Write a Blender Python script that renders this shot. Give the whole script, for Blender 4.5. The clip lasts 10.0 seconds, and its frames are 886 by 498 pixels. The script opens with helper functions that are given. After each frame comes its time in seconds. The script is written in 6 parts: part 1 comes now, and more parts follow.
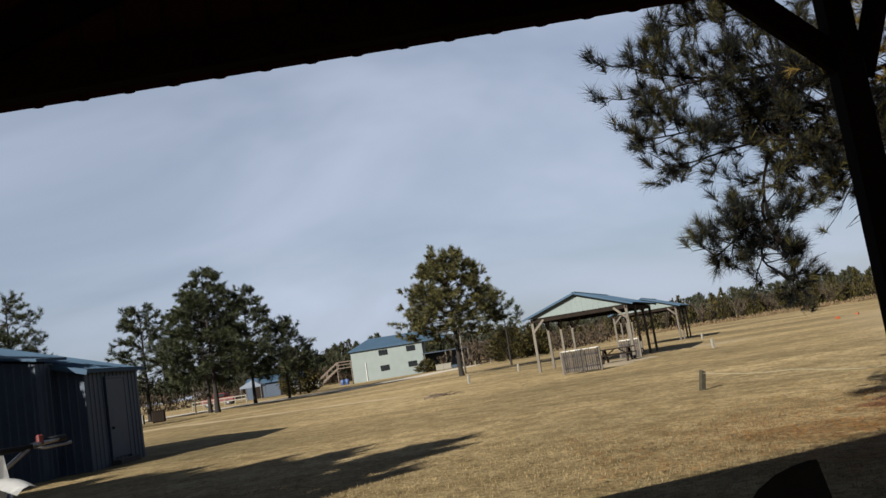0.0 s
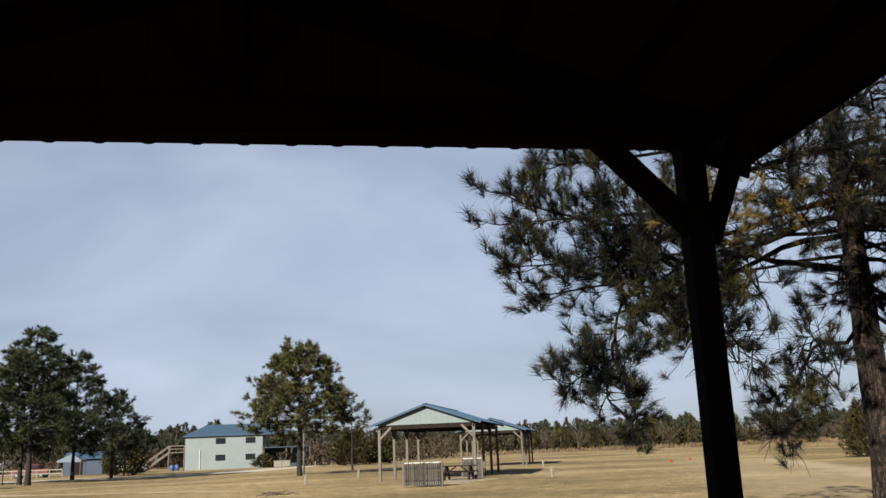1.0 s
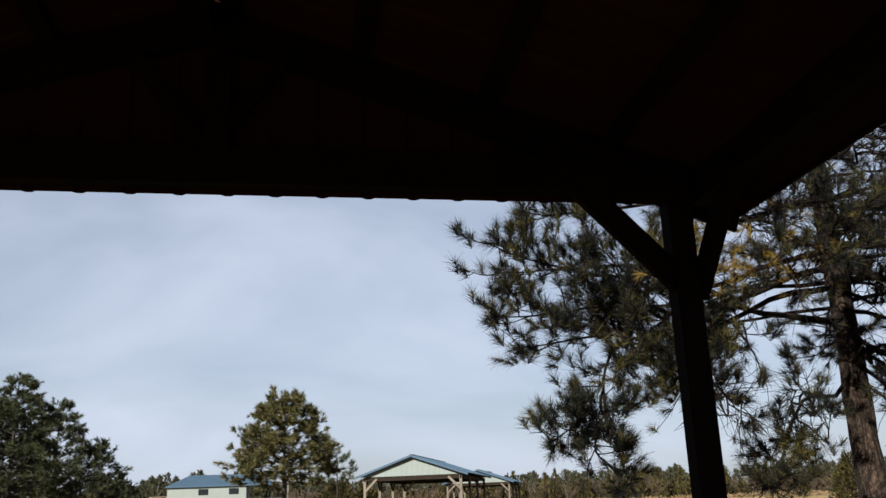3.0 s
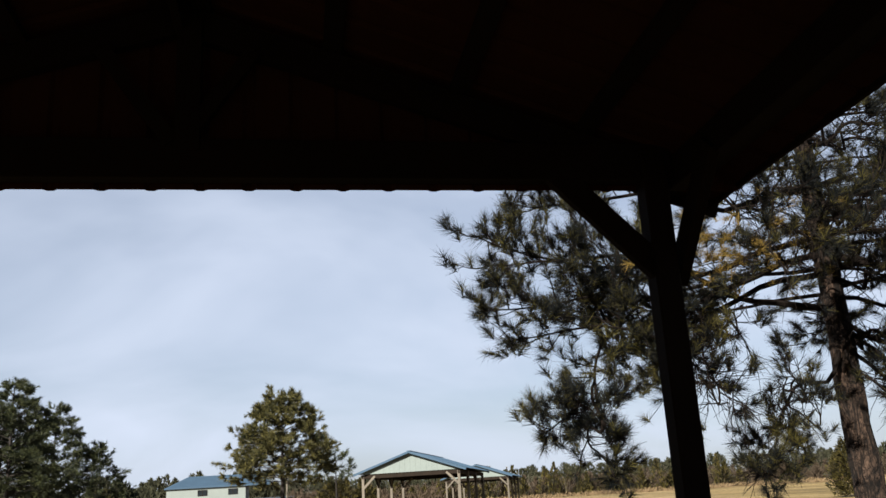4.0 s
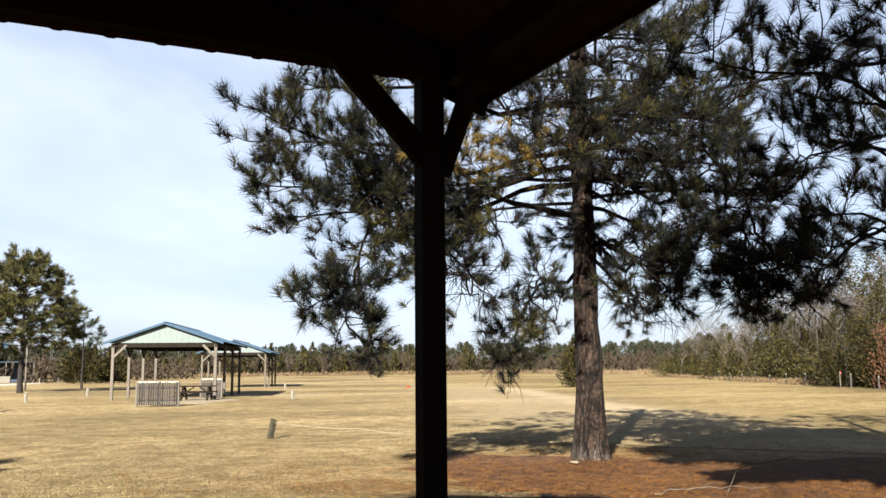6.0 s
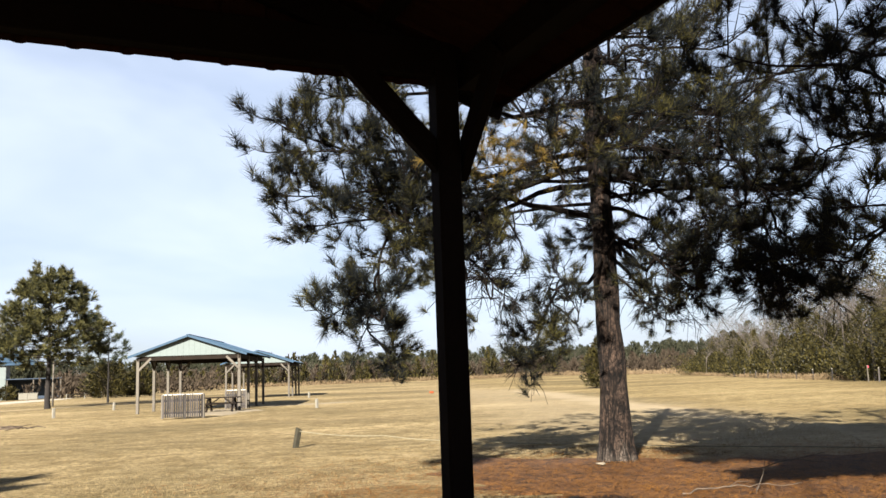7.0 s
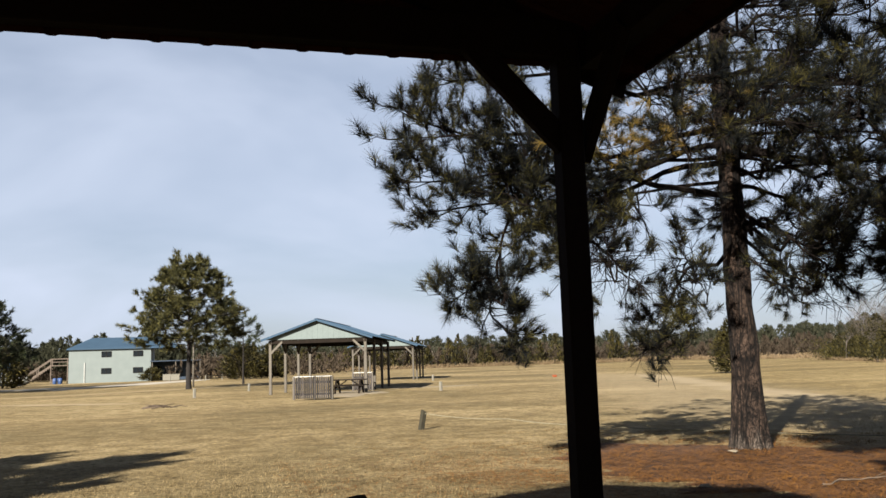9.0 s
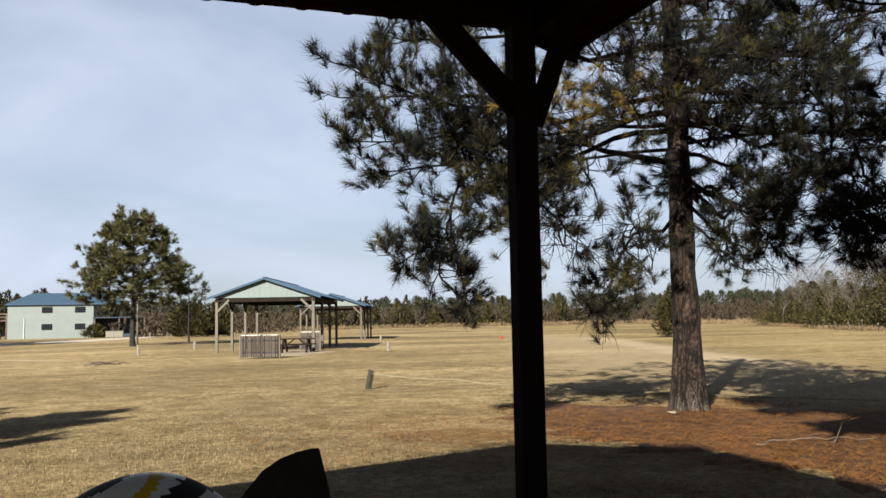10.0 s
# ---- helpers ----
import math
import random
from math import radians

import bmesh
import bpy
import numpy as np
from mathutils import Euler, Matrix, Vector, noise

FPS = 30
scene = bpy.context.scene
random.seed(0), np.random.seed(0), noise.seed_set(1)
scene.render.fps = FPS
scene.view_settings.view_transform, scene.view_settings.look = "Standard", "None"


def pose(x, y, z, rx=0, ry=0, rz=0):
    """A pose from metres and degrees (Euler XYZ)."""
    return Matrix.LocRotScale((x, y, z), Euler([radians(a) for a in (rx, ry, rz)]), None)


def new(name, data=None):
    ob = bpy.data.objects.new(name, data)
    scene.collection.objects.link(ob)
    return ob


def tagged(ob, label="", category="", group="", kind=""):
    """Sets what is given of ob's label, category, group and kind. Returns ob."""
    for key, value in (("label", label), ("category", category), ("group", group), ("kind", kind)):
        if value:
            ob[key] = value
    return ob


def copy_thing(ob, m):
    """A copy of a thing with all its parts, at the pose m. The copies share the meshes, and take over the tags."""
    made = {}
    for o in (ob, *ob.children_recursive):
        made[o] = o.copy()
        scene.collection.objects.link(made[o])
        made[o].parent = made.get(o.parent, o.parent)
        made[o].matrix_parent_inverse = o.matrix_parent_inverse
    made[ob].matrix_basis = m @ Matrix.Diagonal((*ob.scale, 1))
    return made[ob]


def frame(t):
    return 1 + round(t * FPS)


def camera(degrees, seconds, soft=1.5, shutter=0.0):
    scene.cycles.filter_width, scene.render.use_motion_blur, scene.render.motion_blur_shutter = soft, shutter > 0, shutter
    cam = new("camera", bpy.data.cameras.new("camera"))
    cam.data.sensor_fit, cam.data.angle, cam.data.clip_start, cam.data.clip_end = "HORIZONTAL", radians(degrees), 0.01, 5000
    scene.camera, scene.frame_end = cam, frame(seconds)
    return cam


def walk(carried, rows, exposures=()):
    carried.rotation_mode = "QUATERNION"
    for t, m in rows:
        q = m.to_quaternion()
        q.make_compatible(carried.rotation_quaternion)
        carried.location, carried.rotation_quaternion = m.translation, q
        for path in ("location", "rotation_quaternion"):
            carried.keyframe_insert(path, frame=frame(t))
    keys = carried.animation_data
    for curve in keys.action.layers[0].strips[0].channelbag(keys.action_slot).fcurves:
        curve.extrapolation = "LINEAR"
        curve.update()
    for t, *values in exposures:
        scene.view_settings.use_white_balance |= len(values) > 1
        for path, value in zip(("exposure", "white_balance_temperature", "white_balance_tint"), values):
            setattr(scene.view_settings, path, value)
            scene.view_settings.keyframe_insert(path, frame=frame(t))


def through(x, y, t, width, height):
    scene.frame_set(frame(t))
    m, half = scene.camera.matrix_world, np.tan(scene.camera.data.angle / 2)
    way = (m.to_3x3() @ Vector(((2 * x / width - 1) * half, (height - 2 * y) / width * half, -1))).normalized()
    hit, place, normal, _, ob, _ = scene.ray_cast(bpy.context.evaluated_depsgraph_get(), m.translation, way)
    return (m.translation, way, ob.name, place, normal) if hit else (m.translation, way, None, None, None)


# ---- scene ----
cam = camera(54.69, 10.0, soft=1.5)
# seconds, eye x y z, yaw, pitch, roll
ROWS = [
    (0, -0.089, 0.041, 1.580, 0.79, 7.26, -8.95),
    (0.2, -0.091, 0.081, 1.576, -3.44, 8.28, -4.64),
    (0.3, -0.112, 0.052, 1.592, -5.44, 9.17, -3.33),
    (0.5, -0.092, 0.033, 1.593, -7.89, 11.16, -1.72),
    (1, -0.079, -0.003, 1.605, -8.90, 13.17, -2.23),
    (1.5, -0.069, -0.009, 1.605, -9.37, 14.79, -2.74),
    (2, -0.067, -0.016, 1.616, -9.83, 16.37, -1.76),
    (2.5, -0.063, -0.022, 1.616, -10.02, 16.76, -2.16),
    (2.7, -0.069, 0.002, 1.626, -9.75, 16.37, -2.16),
    (3.8, 0.026, 0.076, 1.648, -10.59, 16.40, -2.24),
    (4, 0.035, 0.063, 1.619, -10.17, 16.10, -3.38),
    (4.5, -0.024, -0.025, 1.613, -11.33, 14.74, -5.80),
    (4.7, -0.038, -0.030, 1.609, -15.84, 12.05, -2.55),
    (4.8, -0.035, -0.026, 1.596, -18.58, 11.09, -1.06),
    (5, -0.013, -0.040, 1.578, -23.86, 9.61, 3.70),
    (5.2, 0.008, -0.051, 1.569, -25.97, 9.11, 3.45),
    (5.5, 0.016, -0.027, 1.576, -25.00, 7.75, -0.27),
    (6, 0.046, -0.026, 1.566, -25.12, 7.90, -0.52),
    (7.3, 0.042, -0.034, 1.562, -23.47, 8.25, -2.48),
    (7.5, 0.029, -0.078, 1.555, -23.26, 8.17, -2.61),
    (8, 0.073, -0.002, 1.579, -21.03, 8.08, -2.24),
    (8.5, 0.042, -0.028, 1.566, -17.57, 6.74, -1.14),
    (9, 0.039, -0.007, 1.568, -15.67, 7.45, -1.84),
    (9.5, 0.030, -0.045, 1.566, -16.68, 5.52, -1.23),
    (10, 0.030, -0.018, 1.566, -18.98, 4.78, -1.05),
]
EXPOSURES = [(0.0, 1.68, 6260, 10), (0.2, 1.58, 6250, 10), (0.5, 1.46, 6200, 10), (1.0, 1.80, 6200, 10), (2.0, 1.90, 6400, 10), (4.5, 2.15, 6450, 10), (5.0, 2.06, 6480, 10), (5.5, 2.50, 6350, 10), (6.0, 2.60, 6350, 10), (7.5, 2.50, 6350, 10), (8.5, 2.25, 6380, 10), (9.0, 2.05, 6350, 10), (10.0, 2.10, 6350, 10)]
walk(cam, [(t, pose(x, y, z, 90 + pitch, 0, yaw) @ pose(0, 0, 0, 0, 0, roll)) for t, x, y, z, yaw, pitch, roll in ROWS], EXPOSURES)

# ---- light: low winter sun from behind and to the left, thin high cloud ----
SHADOW = (1.25, 1.45)            # ground shadow per metre of height
SUN_EL = math.atan2(1.0, math.hypot(*SHADOW))
sun_way = Vector((SHADOW[0], SHADOW[1], -1.0)).normalized()
sun_data = bpy.data.lights.new("sun", "SUN")
sun_data.energy, sun_data.angle, sun_data.color = 5.0, radians(0.55), (1.0, 0.93, 0.82)
sun = new("sun", sun_data)
sun.matrix_world = Matrix.Translation((-30, -40, 30)) @ sun_way.to_track_quat("-Z", "Y").to_matrix().to_4x4()

world = bpy.data.worlds.new("sky")
scene.world = world
world.use_nodes = True
wt = world.node_tree
wt.nodes.clear()


def wnode(kind):
    return wt.nodes.new(kind)


sky = wnode("ShaderNodeTexSky")
sky.sky_type, sky.sun_disc = "NISHITA", False
sky.sun_elevation, sky.sun_rotation = SUN_EL, math.atan2(-sun_way.x, -sun_way.y)
sky.air_density, sky.dust_density, sky.ozone_density = 1.0, 1.2, 1.5
coord = wnode("ShaderNodeTexCoord")
sep = wnode("ShaderNodeSeparateXYZ")
wt.links.new(coord.outputs["Generated"], sep.inputs[0])
# lay the cloud sheet flat overhead: x/(z+a), y/(z+a)
add = wnode("ShaderNodeMath"); add.operation = "ADD"; add.inputs[1].default_value = 0.42
mx = wnode("ShaderNodeMath"); mx.operation = "MAXIMUM"; mx.inputs[1].default_value = 0.0
wt.links.new(sep.outputs["Z"], mx.inputs[0]); wt.links.new(mx.outputs[0], add.inputs[0])
dx = wnode("ShaderNodeMath"); dx.operation = "DIVIDE"
dy = wnode("ShaderNodeMath"); dy.operation = "DIVIDE"
wt.links.new(sep.outputs["X"], dx.inputs[0]); wt.links.new(add.outputs[0], dx.inputs[1])
wt.links.new(sep.outputs["Y"], dy.inputs[0]); wt.links.new(add.outputs[0], dy.inputs[1])
comb = wnode("ShaderNodeCombineXYZ")
wt.links.new(dx.outputs[0], comb.inputs[0]); wt.links.new(dy.outputs[0], comb.inputs[1])
mapping = wnode("ShaderNodeMapping")
mapping.inputs["Scale"].default_value = (0.7, 1.0, 1.0)
mapping.inputs["Rotation"].default_value = (0, 0, radians(20))
wt.links.new(comb.outputs[0], mapping.inputs[0])
cloud = wnode("ShaderNodeTexNoise")
cloud.inputs["Scale"].default_value, cloud.inputs["Detail"].default_value = 1.9, 4.5
cloud.inputs["Roughness"].default_value, cloud.inputs["Distortion"].default_value = 0.5, 0.5
wt.links.new(mapping.outputs[0], cloud.inputs["Vector"])
ramp = wnode("ShaderNodeValToRGB")
ramp.color_ramp.elements[0].position, ramp.color_ramp.elements[1].position = 0.28, 0.72
ramp.color_ramp.elements[0].color, ramp.color_ramp.elements[1].color = (0.34, 0.34, 0.34, 1), (0.95, 0.95, 0.95, 1)
wt.links.new(cloud.outputs["Fac"], ramp.inputs[0])
skymul = wnode("ShaderNodeMix"); skymul.data_type = "RGBA"; skymul.blend_type = "MULTIPLY"
skymul.inputs["Factor"].default_value = 1.0
skymul.inputs["B"].default_value = (0.37, 0.38, 0.4, 1)
wt.links.new(sky.outputs[0], skymul.inputs["A"])
mix = wnode("ShaderNodeMix"); mix.data_type = "RGBA"
mix.inputs["B"].default_value = (3.34, 3.7, 4.42, 1)
# the cloud sheet thins towards the zenith
thin = wnode("ShaderNodeMapRange")
thin.inputs["From Min"].default_value, thin.inputs["From Max"].default_value = 0.36, 0.72
thin.inputs["To Min"].default_value, thin.inputs["To Max"].default_value = 1.0, 0.04
wt.links.new(sep.outputs["Z"], thin.inputs["Value"])
veil = wnode("ShaderNodeMath"); veil.operation = "MULTIPLY"
wt.links.new(ramp.outputs[0], veil.inputs[0]); wt.links.new(thin.outputs["Result"], veil.inputs[1])
wt.links.new(veil.outputs[0], mix.inputs["Factor"])
wt.links.new(skymul.outputs["Result"], mix.inputs["A"])
bg = wnode("ShaderNodeBackground")
bg.inputs["Strength"].default_value = 0.05
wt.links.new(mix.outputs["Result"], bg.inputs["Color"])
wout = wnode("ShaderNodeOutputWorld")
wt.links.new(bg.outputs[0], wout.inputs["Surface"])

# ---- materials ----
TONE = 0.52         # one factor on all base colours, against the lens exposure


def mat(name, a, b=None, rough=0.8, scale=6.0, fine=60.0, bump=0.0, metal=0.0, per_object=0.0, per_island=0.0, stretch=(1, 1, 1), detail=4.0, spread=(0.35, 0.65), spec=0.3, world_space=False):
    """Two colours mixed by broad noise, broken by a finer one, with relief."""
    b = b or tuple(c * 0.8 for c in a)
    if not metal:
        a, b = tuple(c * TONE for c in a), tuple(c * TONE for c in b)
    m = bpy.data.materials.new(name)
    m.use_nodes = True
    t = m.node_tree
    p = t.nodes["Principled BSDF"]
    p.inputs["Roughness"].default_value, p.inputs["Metallic"].default_value = rough, metal
    p.inputs["Specular IOR Level"].default_value = spec
    if world_space:
        src = t.nodes.new("ShaderNodeNewGeometry").outputs["Position"]
    else:
        src = t.nodes.new("ShaderNodeTexCoord").outputs["Object"]
    mp = t.nodes.new("ShaderNodeMapping")
    mp.inputs["Scale"].default_value = stretch
    t.links.new(src, mp.inputs[0])
    n1 = t.nodes.new("ShaderNodeTexNoise")
    n1.inputs["Scale"].default_value, n1.inputs["Detail"].default_value = scale, detail
    n2 = t.nodes.new("ShaderNodeTexNoise")
    n2.inputs["Scale"].default_value, n2.inputs["Detail"].default_value = fine, 3.0
    t.links.new(mp.outputs[0], n1.inputs["Vector"]); t.links.new(mp.outputs[0], n2.inputs["Vector"])
    s = t.nodes.new("ShaderNodeMath"); s.operation = "MULTIPLY_ADD"
    s.inputs[1].default_value = 0.45
    t.links.new(n2.outputs["Fac"], s.inputs[0])
    s0 = t.nodes.new("ShaderNodeMath"); s0.operation = "MULTIPLY"; s0.inputs[1].default_value = 0.55
    t.links.new(n1.outputs["Fac"], s0.inputs[0]); t.links.new(s0.outputs[0], s.inputs[2])
    last = s.outputs[0]
    if per_object or per_island:
        r = (t.nodes.new("ShaderNodeObjectInfo").outputs["Random"] if per_object else t.nodes.new("ShaderNodeNewGeometry").outputs["Random Per Island"])
        amt = per_object or per_island
        ms = t.nodes.new("ShaderNodeMath"); ms.operation = "MULTIPLY_ADD"
        ms.inputs[1].default_value = amt
        ad = t.nodes.new("ShaderNodeMath"); ad.operation = "SUBTRACT"; ad.inputs[1].default_value = amt / 2
        t.links.new(last, ad.inputs[0]); t.links.new(r, ms.inputs[0]); t.links.new(ad.outputs[0], ms.inputs[2])
        last = ms.outputs[0]
    cr = t.nodes.new("ShaderNodeValToRGB")
    cr.color_ramp.elements[0].position, cr.color_ramp.elements[1].position = spread
    cr.color_ramp.elements[0].color, cr.color_ramp.elements[1].color = (*b, 1), (*a, 1)
    t.links.new(last, cr.inputs[0]); t.links.new(cr.outputs[0], p.inputs["Base Color"])
    if bump:
        bn = t.nodes.new("ShaderNodeBump")
        bn.inputs["Strength"].default_value, bn.inputs["Distance"].default_value = 1.0, bump
        t.links.new(s.outputs[0], bn.inputs["Height"]); t.links.new(bn.outputs[0], p.inputs["Normal"])
    return m


def leafmat(name, a, b, through=0.25, rough=0.55, spread=(0.2, 0.8), patch=0.6, vary=0.55):
    """Needles or leaves: colour varies from piece to piece, some light passes through."""
    m = mat(name, a, b, rough=rough, scale=patch, fine=3.0, per_island=vary, spread=spread, spec=0.12)
    t = m.node_tree
    p = t.nodes["Principled BSDF"]
    cr = [n for n in t.nodes if n.type == "VALTORGB"][0]
    tr = t.nodes.new("ShaderNodeBsdfTranslucent")
    t.links.new(cr.outputs[0], tr.inputs["Color"])
    mxs = t.nodes.new("ShaderNodeMixShader"); mxs.inputs[0].default_value = through
    t.links.new(p.outputs[0], mxs.inputs[1]); t.links.new(tr.outputs[0], mxs.inputs[2])
    t.links.new(mxs.outputs[0], t.nodes["Material Output"].inputs["Surface"])
    return m


M = {
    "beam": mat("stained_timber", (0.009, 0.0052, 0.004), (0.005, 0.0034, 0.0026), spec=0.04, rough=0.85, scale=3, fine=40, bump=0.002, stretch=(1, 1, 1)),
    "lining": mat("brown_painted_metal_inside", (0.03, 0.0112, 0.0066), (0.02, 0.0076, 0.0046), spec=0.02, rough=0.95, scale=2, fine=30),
    "post_pale": mat("weathered_timber", (0.15, 0.13, 0.102), (0.09, 0.077, 0.06), rough=0.85, scale=2, fine=14, per_object=0.2),
    "grey_wood": mat("grey_weathered_wood", (0.085, 0.075, 0.068), (0.035, 0.031, 0.028), rough=0.9, scale=3, fine=25, per_object=0.5),
    "picket": mat("brown_grey_pickets", (0.066, 0.056, 0.05), (0.022, 0.018, 0.016), rough=0.9, scale=3, fine=25, per_object=0.6),
    "dark_wood": mat("dark_brown_wood", (0.024, 0.017, 0.012), (0.014, 0.0105, 0.008), spec=0.08, rough=0.9, scale=4, fine=30),
    "tan_wood": mat("tan_deck_wood", (0.2, 0.155, 0.12), (0.12, 0.092, 0.07), rough=0.85, scale=3, fine=20),
    "blue_roof": mat("blue_roof_metal", (0.05, 0.093, 0.146), (0.04, 0.075, 0.119), rough=0.75, scale=0.7, fine=9, spec=0.15),
    "siding": mat("pale_green_siding", (0.218, 0.252, 0.24), (0.185, 0.216, 0.208), rough=0.55, scale=0.8, fine=12),
    "gable": mat("weathered_gable_metal", (0.155, 0.192, 0.183), (0.128, 0.158, 0.152), rough=0.6, scale=0.8, fine=8),
    "shed_siding": mat("grey_ribbed_siding", (0.042, 0.064, 0.098), (0.03, 0.047, 0.074), rough=0.55, scale=1.0, fine=12),
    "white": mat("white_paint", (0.6, 0.6, 0.57), (0.48, 0.48, 0.45), rough=0.6, scale=5, fine=40),
    "offwhite": mat("weathered_white", (0.27, 0.25, 0.2), (0.18, 0.165, 0.13), rough=0.8, scale=6, fine=50),
    "glass_dark": mat("window_glass", (0.02, 0.025, 0.03), (0.014, 0.017, 0.02), rough=0.08, scale=1, fine=4, spec=0.6),
    "bark_far": mat("dark_bark", (0.024, 0.019, 0.0155), (0.012, 0.0092, 0.0078), rough=0.95, scale=3, fine=12),
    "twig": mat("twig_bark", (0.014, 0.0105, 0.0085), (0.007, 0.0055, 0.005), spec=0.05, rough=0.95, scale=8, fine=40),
    "bare_far": mat("far_bare_branches", (0.2, 0.168, 0.13), (0.12, 0.1, 0.078), rough=0.95, scale=0.3, fine=3, per_island=0.4),
    "deadwood": mat("dead_branch_wood", (0.17, 0.125, 0.085), (0.06, 0.042, 0.028), rough=0.9, scale=8, fine=60),
    "bare": mat("bare_branches", (0.15, 0.125, 0.105), (0.06, 0.05, 0.043), rough=0.95, scale=0.3, fine=3, per_island=0.4),
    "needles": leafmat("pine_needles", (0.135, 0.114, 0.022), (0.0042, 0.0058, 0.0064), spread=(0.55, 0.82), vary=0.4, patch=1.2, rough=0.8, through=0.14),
    "needles_sere": leafmat("sere_needles", (0.27, 0.17, 0.034), (0.07, 0.06, 0.016)),
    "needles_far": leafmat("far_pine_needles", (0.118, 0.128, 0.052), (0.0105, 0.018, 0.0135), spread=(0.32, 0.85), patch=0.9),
    # lighter copy of the far needles, with a sunlit tone put into the colour
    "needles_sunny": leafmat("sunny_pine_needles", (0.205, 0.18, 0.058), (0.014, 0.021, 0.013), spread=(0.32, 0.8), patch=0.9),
    "cedar": leafmat("cedar_foliage", (0.122, 0.1, 0.026), (0.0125, 0.0125, 0.0062), spread=(0.34, 0.85), patch=0.35, vary=0.5),
    # distance haze is mixed into this colour as a lighter tone
    "woods": leafmat("distant_pine_foliage", (0.098, 0.096, 0.056), (0.045, 0.051, 0.033), through=0.5, rough=0.9, patch=0.12, vary=0.4),
    "brush": leafmat("brown_brush", (0.135, 0.1, 0.068), (0.078, 0.06, 0.043), through=0.5, rough=0.95, patch=0.15, vary=0.35),
    "russet": leafmat("withered_oak_leaves", (0.2, 0.105, 0.056), (0.08, 0.04, 0.022), through=0.35, rough=0.9, patch=0.4),
    "scrub": leafmat("leafless_scrub", (0.13, 0.1, 0.078), (0.05, 0.04, 0.031), through=0.3, rough=0.95, patch=0.15),
    "tallgrass": leafmat("tall_dry_grass", (0.3, 0.215, 0.12), (0.2, 0.14, 0.08)),
    "blade": leafmat("dry_grass_blades", (0.48, 0.355, 0.178), (0.15, 0.108, 0.052), through=0.3, rough=0.7, spread=(0.15, 0.85)),
    "straw": leafmat("fallen_needles", (0.37, 0.165, 0.036), (0.045, 0.016, 0.0045), through=0.1, rough=0.75),
    "tuft": leafmat("brown_grass_tufts", (0.34, 0.23, 0.1), (0.12, 0.08, 0.034), through=0.15, rough=0.9),
    "stake": mat("mossy_post", (0.05, 0.043, 0.022), (0.02, 0.017, 0.009), rough=0.9, scale=9, fine=60, bump=0.004),
    "rope": mat("pale_rope", (0.27, 0.235, 0.15), (0.17, 0.145, 0.095), rough=0.9, scale=20, fine=120),
    "red": mat("red_paint", (0.15, 0.026, 0.024), (0.11, 0.018, 0.016), rough=0.5),
    "orange": mat("orange_plastic", (0.42, 0.1, 0.035), (0.3, 0.075, 0.025), rough=0.5),
    "pink": mat("pink_cloth", (0.8, 0.09, 0.16), (0.65, 0.07, 0.12), rough=0.8),
    "bike_white": mat("white_plastic", (0.8, 0.8, 0.78), (0.72, 0.72, 0.7), rough=0.32, scale=3, fine=60, spec=0.5),
    "black": mat("black_rubber", (0.018, 0.018, 0.02), (0.01, 0.01, 0.011), rough=0.65),
    "cloth": mat("black_cloth", (0.02, 0.02, 0.022), (0.01, 0.01, 0.012), rough=0.95, scale=30, fine=300, bump=0.002),
    "alloy": mat("brushed_alloy", (0.3, 0.3, 0.31), (0.2, 0.2, 0.21), rough=0.32, metal=1.0, scale=8, fine=120),
    "yellow": mat("yellow_decal", (0.75, 0.5, 0.03), (0.62, 0.4, 0.02), rough=0.35),
    "blue": mat("blue_plastic", (0.05, 0.1, 0.24), (0.035, 0.07, 0.18), rough=0.5),
    "truck_paint": mat("dusty_paint", (0.5, 0.5, 0.46), (0.36, 0.36, 0.33), rough=0.5),
    "canvas": mat("white_canvas", (0.19, 0.22, 0.27), (0.15, 0.17, 0.21), rough=0.9),
    "paper": mat("scrap_paper", (0.33, 0.27, 0.19), (0.2, 0.16, 0.11), rough=0.9),
    "gravel": mat("pale_gravel", (0.56, 0.5, 0.4), (0.42, 0.37, 0.29), rough=0.95, scale=0.6, fine=6, bump=0.01),
    "dirt": mat("bare_dirt", (0.34, 0.275, 0.18), (0.24, 0.19, 0.12), rough=0.95, scale=1.5, fine=20, bump=0.01),
}


